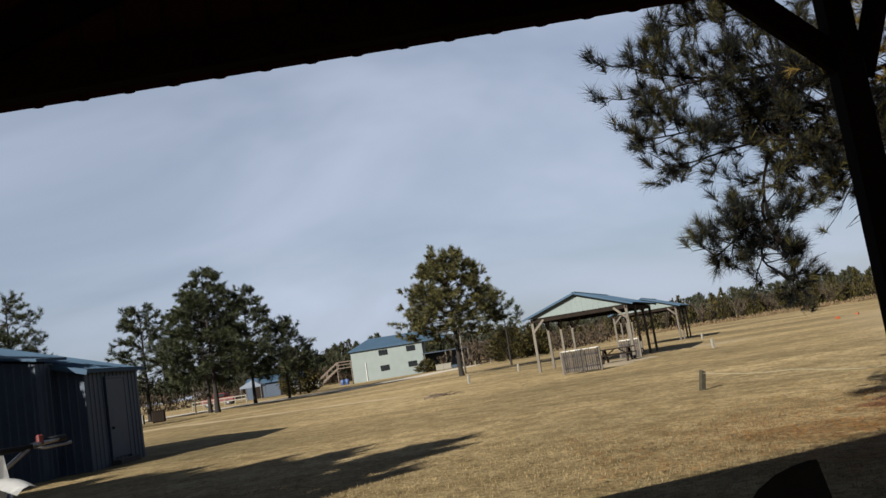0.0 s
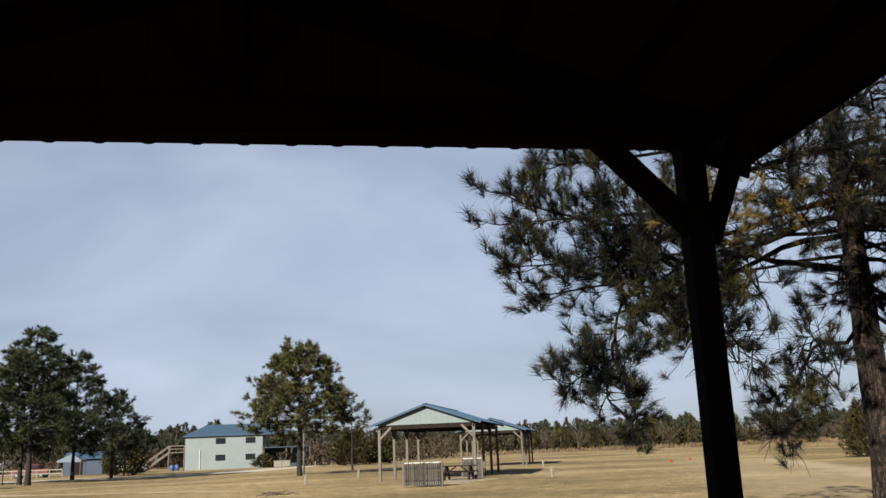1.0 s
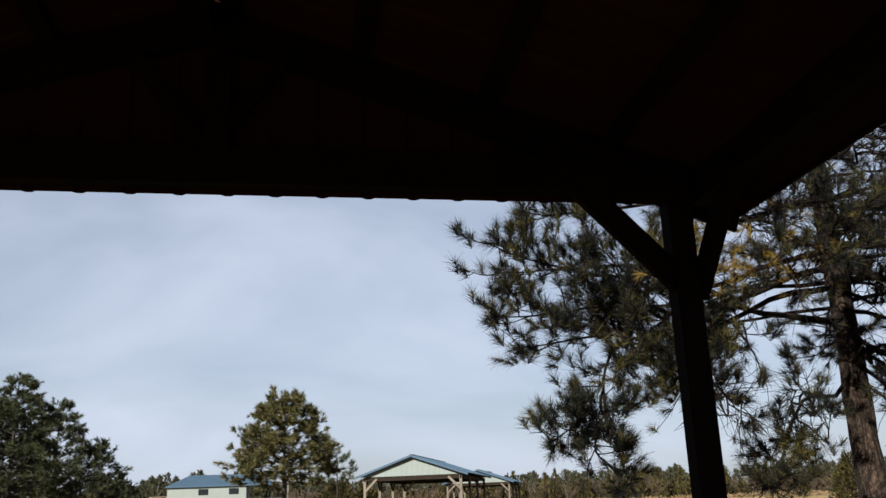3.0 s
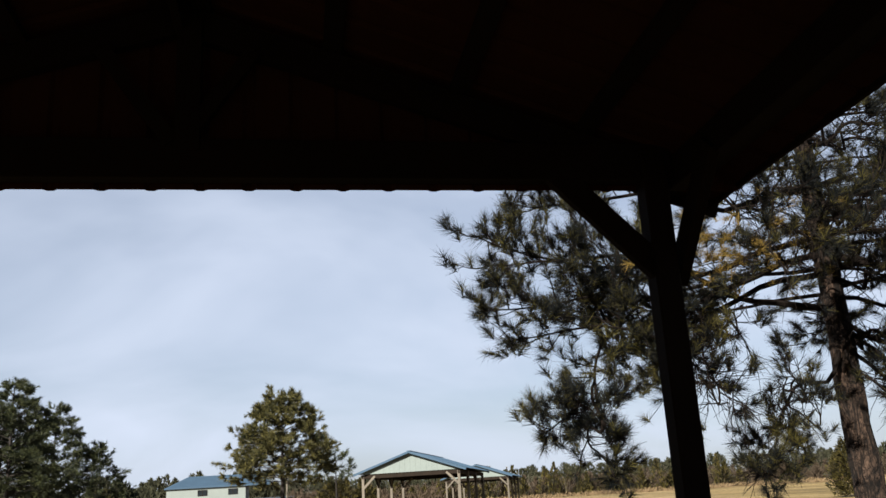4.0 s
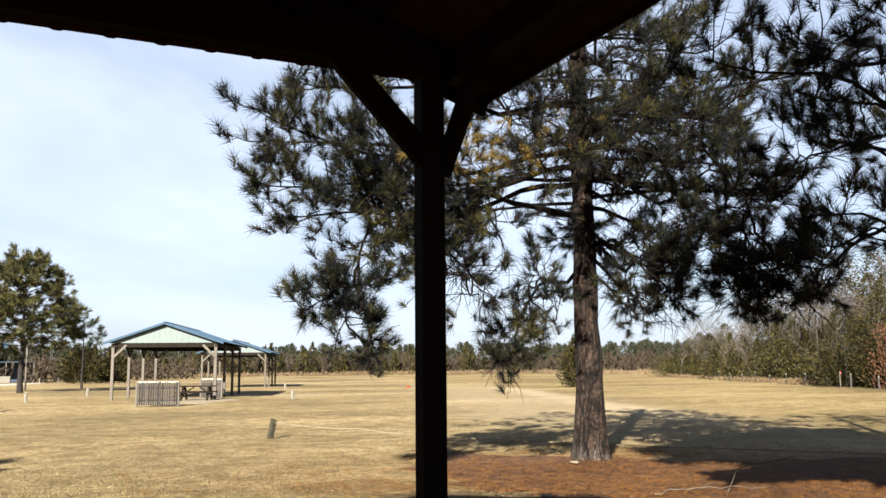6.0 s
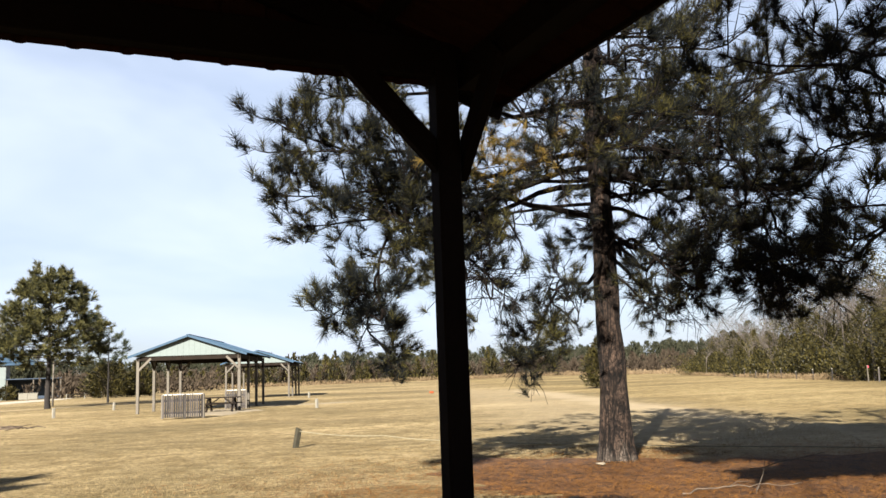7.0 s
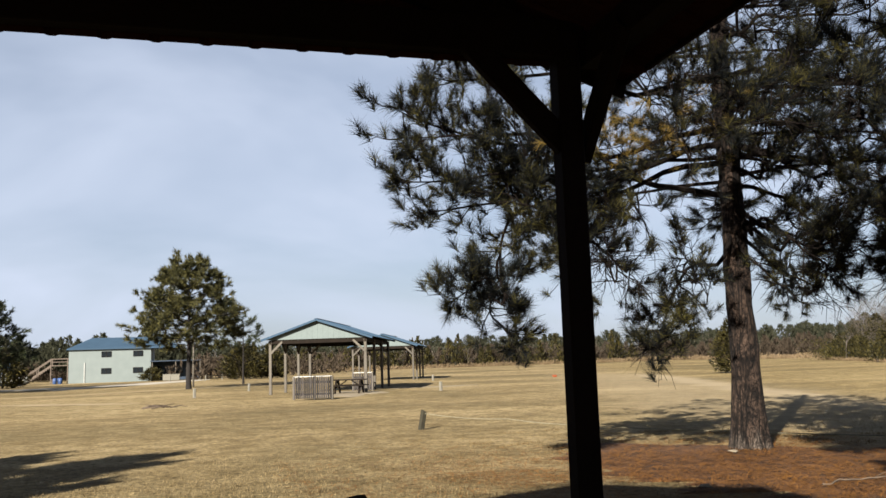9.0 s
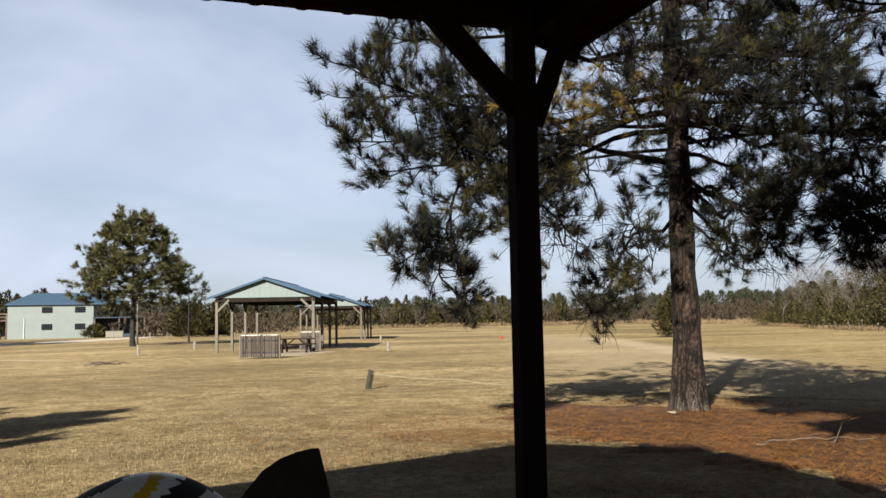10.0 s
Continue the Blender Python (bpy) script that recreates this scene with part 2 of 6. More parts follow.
def ground_material():
    """Winter lawn: straw and olive patches, finer mottling, pale worn tracks and mower streaks."""
    m = bpy.data.materials.new("winter_lawn")
    m.use_nodes = True
    t = m.node_tree
    p = t.nodes["Principled BSDF"]
    p.inputs["Roughness"].default_value, p.inputs["Specular IOR Level"].default_value = 0.95, 0.1
    pos = t.nodes.new("ShaderNodeNewGeometry").outputs["Position"]

    def noise_at(scale, detail, stretch=(1, 1, 1), turn=0.0, rough=0.55):
        mp = t.nodes.new("ShaderNodeMapping")
        mp.inputs["Scale"].default_value, mp.inputs["Rotation"].default_value = stretch, (0, 0, radians(turn))
        t.links.new(pos, mp.inputs[0])
        n = t.nodes.new("ShaderNodeTexNoise")
        n.inputs["Scale"].default_value, n.inputs["Detail"].default_value, n.inputs["Roughness"].default_value = scale, detail, rough
        t.links.new(mp.outputs[0], n.inputs["Vector"])
        return n.outputs["Fac"]

    def ramped(src, stops):
        r = t.nodes.new("ShaderNodeValToRGB")
        e = r.color_ramp.elements
        e[0].position, e[0].color = stops[0][0], (*stops[0][1], 1)
        e[1].position, e[1].color = stops[-1][0], (*stops[-1][1], 1)
        for q, c in stops[1:-1]:
            x = e.new(q)
            x.color = (*c, 1)
        t.links.new(src, r.inputs[0])
        return r.outputs[0]

    def blend(kind, fac, a, b):
        x = t.nodes.new("ShaderNodeMix")
        x.data_type, x.blend_type = "RGBA", kind
        for key, v in (("Factor", fac), ("A", a), ("B", b)):
            if isinstance(v, (int, float)):
                x.inputs[key].default_value = v
            elif isinstance(v, tuple):
                x.inputs[key].default_value = (*v, 1)
            else:
                t.links.new(v, x.inputs[key])
        return x.outputs["Result"]

    broad = ramped(noise_at(0.07, 5, (1, 1, 1), 20), [(0.34, (0.2, 0.162, 0.086)), (0.48, (0.325, 0.254, 0.139)), (0.64, (0.46, 0.37, 0.218))])
    streak = ramped(noise_at(0.35, 4, (0.18, 1.0, 1.0), -8), [(0.32, (0.76, 0.74, 0.68)), (0.68, (1.12, 1.1, 1.07))])
    fine = ramped(noise_at(9.0, 6, (1, 1, 1), 0, 0.7), [(0.36, (0.36, 0.33, 0.26)), (0.5, (0.95, 0.94, 0.92)), (0.64, (1.4, 1.38, 1.34))])
    clump = ramped(noise_at(1.6, 5, (1, 1, 1), 40), [(0.36, (0.6, 0.56, 0.46)), (0.6, (1.08, 1.07, 1.04))])
    c = blend("MULTIPLY", 1.0, blend("MULTIPLY", 1.0, broad, (TONE, TONE, TONE)), streak)
    c = blend("MULTIPLY", 0.9, c, fine)
    c = blend("MULTIPLY", 0.9, c, clump)
    # a worn, paler strip across the field
    sp = t.nodes.new("ShaderNodeSeparateXYZ")
    t.links.new(pos, sp.inputs[0])

    def calc(op, a, b):
        n = t.nodes.new("ShaderNodeMath")
        n.operation = op
        for i, v in enumerate((a, b)):
            if isinstance(v, (int, float)):
                n.inputs[i].default_value = v
            elif v is not None:
                t.links.new(v, n.inputs[i])
        return n.outputs[0]

    def step(v, a, b):
        n = t.nodes.new("ShaderNodeMapRange")
        n.interpolation_type = "SMOOTHSTEP"
        n.inputs["From Min"].default_value, n.inputs["From Max"].default_value = a, b
        t.links.new(v, n.inputs["Value"])
        return n.outputs["Result"]
    wander = calc("MULTIPLY", calc("SUBTRACT", noise_at(0.3, 4), 0.5), 3.0)

    def worn(col, cx, cy, nx, ny, half, x0, x1, much):
        across = calc("ADD", calc("MULTIPLY", calc("SUBTRACT", sp.outputs["X"], cx), nx), calc("MULTIPLY", calc("SUBTRACT", sp.outputs["Y"], cy), ny))
        off = calc("ABSOLUTE", calc("ADD", across, wander), None)
        reach = calc("MULTIPLY", step(sp.outputs["X"], x0, x0 + 4), calc("SUBTRACT", 1.0, step(sp.outputs["X"], x1 - 4, x1)))
        strip = calc("MULTIPLY", calc("SUBTRACT", 1.0, step(off, half * 0.2, half)), reach)
        return blend("MIX", calc("MULTIPLY", strip, much), col, (0.25, 0.2, 0.128))
    beyond = calc("ADD", calc("MULTIPLY", calc("SUBTRACT", sp.outputs["X"], 25.1), 0.933), calc("MULTIPLY", calc("SUBTRACT", sp.outputs["Y"], 37.0), -0.358))
    ragged = calc("ADD", beyond, calc("MULTIPLY", wander, 0.35))
    c = blend("MIX", calc("MULTIPLY", step(ragged, -0.3, 0.5), 0.85), c, blend("MULTIPLY", 1.0, c, (0.95, 0.94, 0.86)))
    c = worn(c, 21.6, 37.0, 0.933, -0.358, 6.5, 9.0, 36.0, 0.35)
    c = worn(c, 24.2, 37.0, 0.933, -0.358, 1.6, 15.0, 36.0, 0.6)
    c = worn(c, -15.2, 52.0, 0.5, 0.866, 1.0, -44.0, -2.0, 0.85)
    c = worn(c, -4.5, 70.5, -0.61, 0.79, 1.3, -34.0, 8.0, 0.6)
    t.links.new(c, p.inputs["Base Color"])
    b = t.nodes.new("ShaderNodeBump")
    b.inputs["Strength"].default_value, b.inputs["Distance"].default_value = 1.0, 0.03
    t.links.new(noise_at(14.0, 6, (1, 1, 1), 0, 0.7), b.inputs["Height"])
    t.links.new(b.outputs[0], p.inputs["Normal"])
    return m


M["lawn"] = ground_material()


def bark_material():
    """Plated pine bark: long brown plates of many tones, parted by dark fissures."""
    m = bpy.data.materials.new("plated_pine_bark")
    m.use_nodes = True
    t = m.node_tree
    p = t.nodes["Principled BSDF"]
    p.inputs["Roughness"].default_value, p.inputs["Specular IOR Level"].default_value = 0.95, 0.15

    def node(kind, **values):
        n = t.nodes.new(kind)
        for key, v in values.items():
            n.inputs[key].default_value = v
        return n
    co = t.nodes.new("ShaderNodeTexCoord").outputs["Object"]

    def fleck(scale, long, detail, twist):
        mp = node("ShaderNodeMapping", Scale=(1, 1, long))
        t.links.new(co, mp.inputs[0])
        n = node("ShaderNodeTexNoise", Scale=scale, Detail=detail, Distortion=twist)
        t.links.new(mp.outputs[0], n.inputs["Vector"])
        return n.outputs["Fac"]

    def calc(op, a, b):
        n = t.nodes.new("ShaderNodeMath")
        n.operation = op
        for i, v in enumerate((a, b)):
            if isinstance(v, (int, float)):
                n.inputs[i].default_value = v
            elif v is not None:
                t.links.new(v, n.inputs[i])
        return n.outputs[0]

    def ramp(src, p0, c0, p1, c1):
        r = t.nodes.new("ShaderNodeValToRGB")
        e = r.color_ramp.elements
        e[0].position, e[0].color, e[1].position, e[1].color = p0, (*c0, 1), p1, (*c1, 1)
        t.links.new(src, r.inputs[0])
        return r.outputs[0]
    # deep furrows wander up the trunk, finer cracks cross the plates
    furrow = calc("ABSOLUTE", calc("SUBTRACT", fleck(6.5, 0.2, 3.0, 0.9), 0.5), None)
    crack = calc("ABSOLUTE", calc("SUBTRACT", fleck(15.0, 0.45, 3.0, 1.4), 0.5), None)
    cut_in = calc("MULTIPLY", ramp(furrow, 0.0, (0.12, 0.12, 0.12), 0.075, (1, 1, 1)), ramp(crack, 0.0, (0.45, 0.45, 0.45), 0.05, (1, 1, 1)))
    tone = calc("ADD", calc("MULTIPLY", fleck(30.0, 0.5, 7.0, 0.0), 0.5), calc("MULTIPLY", fleck(3.2, 0.6, 4.0, 0.6), 0.5))
    plate = ramp(tone, 0.38, (0.0045, 0.003, 0.0024), 0.66, (0.046, 0.0295, 0.0205))
    spz = t.nodes.new("ShaderNodeSeparateXYZ")
    t.links.new(co, spz.inputs[0])
    foot_mask = ramp(calc("ADD", spz.outputs["Z"], calc("MULTIPLY", fleck(5.0, 0.6, 4.0, 0.5), 1.3)), 0.75, (1, 1, 1), 1.25, (0, 0, 0))
    foot_mix = t.nodes.new("ShaderNodeMix"); foot_mix.data_type = "RGBA"      # paler, greyer plates towards the foot
    t.links.new(calc("MULTIPLY", foot_mask, 0.75), foot_mix.inputs["Factor"]); t.links.new(plate, foot_mix.inputs["A"])
    t.links.new(ramp(tone, 0.36, (0.03, 0.0235, 0.019), 0.64, (0.095, 0.076, 0.06)), foot_mix.inputs["B"])
    mx = t.nodes.new("ShaderNodeMix"); mx.data_type, mx.blend_type = "RGBA", "MULTIPLY"
    mx.inputs["Factor"].default_value = 1.0
    t.links.new(foot_mix.outputs["Result"], mx.inputs["A"]); t.links.new(cut_in, mx.inputs["B"])
    t.links.new(mx.outputs["Result"], p.inputs["Base Color"])
    b = node("ShaderNodeBump", Strength=1.0, Distance=0.04)
    t.links.new(calc("ADD", cut_in, calc("MULTIPLY", tone, 0.5)), b.inputs["Height"]); t.links.new(b.outputs[0], p.inputs["Normal"])
    return m


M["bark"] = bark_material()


# ---- mesh helpers ----
def mesh_of(bm, name, material, smooth=False):
    me = bpy.data.meshes.new(name)
    bmesh.ops.recalc_face_normals(bm, faces=bm.faces)
    bm.to_mesh(me)
    bm.free()
    if material:
        me.materials.append(material)
    if smooth:
        for f in me.polygons:
            f.use_smooth = True
    return me


def part(name, bm, material, parent=None, label="", smooth=False):
    ob = new(name, mesh_of(bm, name, material, smooth))
    if parent:
        ob.parent = parent
    if label:
        ob["label"] = label
    return ob


def raw(name, verts, faces, material, parent=None, label="", smooth=False):
    me = bpy.data.meshes.new(name)
    me.from_pydata(verts, [], faces)
    me.materials.append(material)
    if smooth:
        for f in me.polygons:
            f.use_smooth = True
    ob = new(name, me)
    if parent:
        ob.parent = parent
    if label:
        ob["label"] = label
    return ob


def thing(name, m, label, category, group="", kind=""):
    ob = new(name)
    ob.matrix_world = m
    ob.empty_display_size = 0.2
    return tagged(ob, label, category, group, kind)


def box(bm, size, centre=(0, 0, 0), turn=None, bevel=0.0):
    """A box added to bm. turn: Matrix. bevel rounds its edges."""
    m = Matrix.Translation(centre) @ (turn or Matrix.Identity(4)) @ Matrix.Diagonal((*size, 1))
    made = bmesh.ops.create_cube(bm, size=1.0, matrix=m)
    if bevel:
        edges = list({e for v in made["verts"] for e in v.link_edges})
        bmesh.ops.bevel(bm, geom=edges, offset=bevel, segments=1, affect="EDGES")
    return bm


def bar(bm, a, b, w, d, up=(0, 0, 1), bevel=0.0):
    """A beam of section w x d from a to b; d is along up."""
    a, b = Vector(a), Vector(b)
    y = (b - a).normalized()
    z = Vector(up) - y * y.dot(Vector(up))
    z.normalize()
    x = y.cross(z)
    m = Matrix((x, y, z)).transposed().to_4x4()
    return box(bm, (w, (b - a).length, d), (a + b) / 2, m, bevel)


def tube(bm, points, radii, sides=6, close=True):
    """A tapered tube along points."""
    rings = []
    n = len(points)
    pts = [Vector(p) for p in points]
    ref = Vector((0.31, 0.17, 0.93)).normalized()
    for i in range(n):
        way = (pts[min(i + 1, n - 1)] - pts[max(i - 1, 0)]).normalized()
        u = way.cross(ref)
        if u.length < 0.05:
            u = way.cross(Vector((1, 0, 0)))
        u.normalize()
        v = way.cross(u)
        rings.append([bm.verts.new(pts[i] + (u * math.cos(k * math.tau / sides) + v * math.sin(k * math.tau / sides)) * radii[i]) for k in range(sides)])
    for a, b in zip(rings, rings[1:]):
        for k in range(sides):
            bm.faces.new((a[k], a[(k + 1) % sides], b[(k + 1) % sides], b[k]))
    if close:
        bm.faces.new(rings[0][::-1])
        bm.faces.new(rings[-1])
    return bm


def ribbed(bm, origin, across, up, width, height_fn, pitch=0.2286, rib=0.02, thick=0.004, lip=0.0):
    """A ribbed metal sheet: ribs run along up, spaced by pitch along across. height_fn(s) gives low and high along up."""
    origin, across, up = Vector(origin), Vector(across).normalized(), Vector(up).normalized()
    out = across.cross(up)
    s, cuts = 0.0, []
    while s < width:
        for o, lift in ((0.0, 0.0), (pitch - 0.065, 0.0), (pitch - 0.045, rib), (pitch - 0.02, rib)):
            if s + o < width:
                cuts.append((s + o, lift))
        s += pitch
    cuts.append((width, 0.0))
    lo, hi = [], []
    for s, lift in cuts:
        a, b = height_fn(s)
        base = origin + across * s
        lo.append((bm.verts.new(base + up * a + out * lift), bm.verts.new(base + up * a + out * (lift - thick))))
        hi.append((bm.verts.new(base + up * b + out * lift), bm.verts.new(base + up * b + out * (lift - thick))))
    for i in range(len(cuts) - 1):
        bm.faces.new((lo[i][0], lo[i + 1][0], hi[i + 1][0], hi[i][0]))
        bm.faces.new((lo[i][1], hi[i][1], hi[i + 1][1], lo[i + 1][1]))
        bm.faces.new((lo[i][0], lo[i][1], lo[i + 1][1], lo[i + 1][0]))
        bm.faces.new((hi[i][0], hi[i + 1][0], hi[i + 1][1], hi[i][1]))
    return bm


# ---- ground ----
def build_ground():
    xs = sorted({*[-3000, -1200, -500, -250, -140], *range(-90, 131, 2), *[180, 300, 600, 1400, 3000]})
    ys = sorted({*[-1500, -500, -150, -60, -20], *range(0, 151, 2), *[200, 300, 600, 1400, 3500]})
    verts, faces = [], []
    for y in ys:
        for x in xs:
            z = 0.0
            if 6 < y < 150 and abs(x) < 130:
                fade = min(1, (y - 6) / 12)
                z = fade * 0.05 * noise.noise((x * 0.09, y * 0.09, 3.1))
            verts.append((x, y, z))
    w = len(xs)
    for j in range(len(ys) - 1):
        for i in range(w - 1):
            faces.append((j * w + i, j * w + i + 1, (j + 1) * w + i + 1, (j + 1) * w + i))
    ob = raw("ground", verts, faces, M["lawn"], smooth=True)
    return tagged(ob, "flat field of dry straw-coloured winter grass", "ground", kind="structure")


build_ground()


def ragged_patch(name, centre, rx, ry, turn, material, label, category, z=0.02, rough=0.25, seed=0, dome=0.0, kind="structure"):
    """A low mat with an uneven outline lying on the ground."""
    rnd = random.Random(seed)
    rings, n = 10, 120
    verts, faces = [(0, 0, dome)], []
    for r in range(1, rings + 1):
        for k in range(n):
            a = math.tau * k / n
            e = 1 + rough * noise.noise((math.cos(a) * 1.7 + seed, math.sin(a) * 1.7, 0.3)) + 0.5 * rough * noise.noise((math.cos(a) * 6 + seed, math.sin(a) * 6, 2.3)) + 0.25 * rough * noise.noise((math.cos(a) * 17 + seed, math.sin(a) * 17, 4.3))
            q = r / rings * e
            x, y = rx * q * math.cos(a), ry * q * math.sin(a)
            lift = dome * (1 - (r / rings) ** 2) + (0.012 * rnd.random() if r < rings else -0.03 - z)
            verts.append((x, y, lift))
    for k in range(n):
        faces.append((0, 1 + k, 1 + (k + 1) % n))
    for r in range(rings - 1):
        for k in range(n):
            a, b = 1 + r * n + k, 1 + r * n + (k + 1) % n
            faces.append((a, a + n, b + n, b))
    ob = raw(name, verts, faces, material, smooth=True)
    ob.matrix_world = pose(*centre, z, 0, 0, turn)
    return tagged(ob, label, category, kind=kind)


# ---- the timber shelter ----
FRONT, EAVE_X, RIDGE_X = 3.92, 2.31, -0.5     # gable wall plane, eave line, ridge line
EAVE_Z, PITCH = 3.085, 0.333
LEFT_X = 2 * RIDGE_X - EAVE_X
RIB = 0.2195


def roof_z(x):
    return EAVE_Z + PITCH * (EAVE_X - RIDGE_X - abs(x - RIDGE_X))


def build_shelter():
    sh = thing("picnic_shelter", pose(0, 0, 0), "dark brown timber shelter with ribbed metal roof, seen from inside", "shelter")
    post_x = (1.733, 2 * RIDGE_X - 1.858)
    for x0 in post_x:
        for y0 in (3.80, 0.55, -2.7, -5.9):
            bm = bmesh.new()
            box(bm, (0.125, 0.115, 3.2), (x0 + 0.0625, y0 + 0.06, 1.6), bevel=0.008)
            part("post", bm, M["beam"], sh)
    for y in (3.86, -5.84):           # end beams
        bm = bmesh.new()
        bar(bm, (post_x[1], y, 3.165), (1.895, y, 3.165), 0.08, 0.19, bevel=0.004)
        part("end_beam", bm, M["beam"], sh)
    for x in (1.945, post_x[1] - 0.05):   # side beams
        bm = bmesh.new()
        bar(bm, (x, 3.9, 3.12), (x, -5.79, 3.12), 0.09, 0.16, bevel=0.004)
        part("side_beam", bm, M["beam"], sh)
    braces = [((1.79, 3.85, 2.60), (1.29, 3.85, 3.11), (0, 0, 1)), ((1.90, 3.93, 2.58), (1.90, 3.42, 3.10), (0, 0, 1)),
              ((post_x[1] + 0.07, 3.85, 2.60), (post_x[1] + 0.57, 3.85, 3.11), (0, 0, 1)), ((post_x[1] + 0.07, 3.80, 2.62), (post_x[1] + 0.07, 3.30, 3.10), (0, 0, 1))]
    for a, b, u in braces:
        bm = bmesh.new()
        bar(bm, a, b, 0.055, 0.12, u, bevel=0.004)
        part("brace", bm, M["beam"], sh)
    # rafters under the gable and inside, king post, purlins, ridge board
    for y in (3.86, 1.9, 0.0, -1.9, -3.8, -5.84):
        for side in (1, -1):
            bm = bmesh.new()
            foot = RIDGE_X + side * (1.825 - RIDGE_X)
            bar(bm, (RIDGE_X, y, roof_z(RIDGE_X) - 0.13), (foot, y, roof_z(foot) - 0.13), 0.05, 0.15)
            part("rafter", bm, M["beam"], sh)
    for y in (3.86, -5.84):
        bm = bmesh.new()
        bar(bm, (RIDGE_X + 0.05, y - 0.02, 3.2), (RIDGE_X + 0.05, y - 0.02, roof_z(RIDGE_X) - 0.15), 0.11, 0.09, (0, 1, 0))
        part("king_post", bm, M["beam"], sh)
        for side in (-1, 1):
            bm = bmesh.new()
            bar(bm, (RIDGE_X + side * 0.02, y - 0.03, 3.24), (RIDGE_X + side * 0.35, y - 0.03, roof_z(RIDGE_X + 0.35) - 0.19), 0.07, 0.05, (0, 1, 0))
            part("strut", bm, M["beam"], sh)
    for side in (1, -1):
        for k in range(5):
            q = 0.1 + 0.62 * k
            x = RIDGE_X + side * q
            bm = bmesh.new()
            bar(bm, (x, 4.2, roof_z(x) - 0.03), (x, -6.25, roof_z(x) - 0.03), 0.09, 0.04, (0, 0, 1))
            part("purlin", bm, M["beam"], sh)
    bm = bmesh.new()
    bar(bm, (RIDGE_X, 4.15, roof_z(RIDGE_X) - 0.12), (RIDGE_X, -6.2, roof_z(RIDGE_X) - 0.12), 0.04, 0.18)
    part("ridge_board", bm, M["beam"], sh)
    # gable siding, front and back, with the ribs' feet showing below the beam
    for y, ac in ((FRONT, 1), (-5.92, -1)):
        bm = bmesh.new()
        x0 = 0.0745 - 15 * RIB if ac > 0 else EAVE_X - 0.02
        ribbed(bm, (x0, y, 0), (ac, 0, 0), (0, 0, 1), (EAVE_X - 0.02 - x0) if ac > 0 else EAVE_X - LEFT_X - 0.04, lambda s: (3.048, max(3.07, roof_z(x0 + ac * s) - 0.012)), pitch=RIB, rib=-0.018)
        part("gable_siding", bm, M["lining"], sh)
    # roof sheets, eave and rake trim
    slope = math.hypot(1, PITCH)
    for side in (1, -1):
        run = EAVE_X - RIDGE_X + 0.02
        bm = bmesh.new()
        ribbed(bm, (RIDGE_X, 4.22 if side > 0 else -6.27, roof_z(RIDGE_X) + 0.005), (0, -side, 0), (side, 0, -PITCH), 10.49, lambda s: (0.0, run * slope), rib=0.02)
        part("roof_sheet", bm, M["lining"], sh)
        x = RIDGE_X + side * (EAVE_X - RIDGE_X)
        bm = bmesh.new()
        bar(bm, (x - side * 0.012, 4.21, EAVE_Z - 0.0), (x - side * 0.012, -6.26, EAVE_Z - 0.0), 0.02, 0.035)
        part("eave_trim", bm, M["beam"], sh)
        for y in (4.2, -6.25):
            bm = bmesh.new()
            bar(bm, (RIDGE_X, y, roof_z(RIDGE_X) - 0.045), (x, y, EAVE_Z - 0.045), 0.025, 0.09)
            part("rake_board", bm, M["beam"], sh)
    return sh


build_shelter()


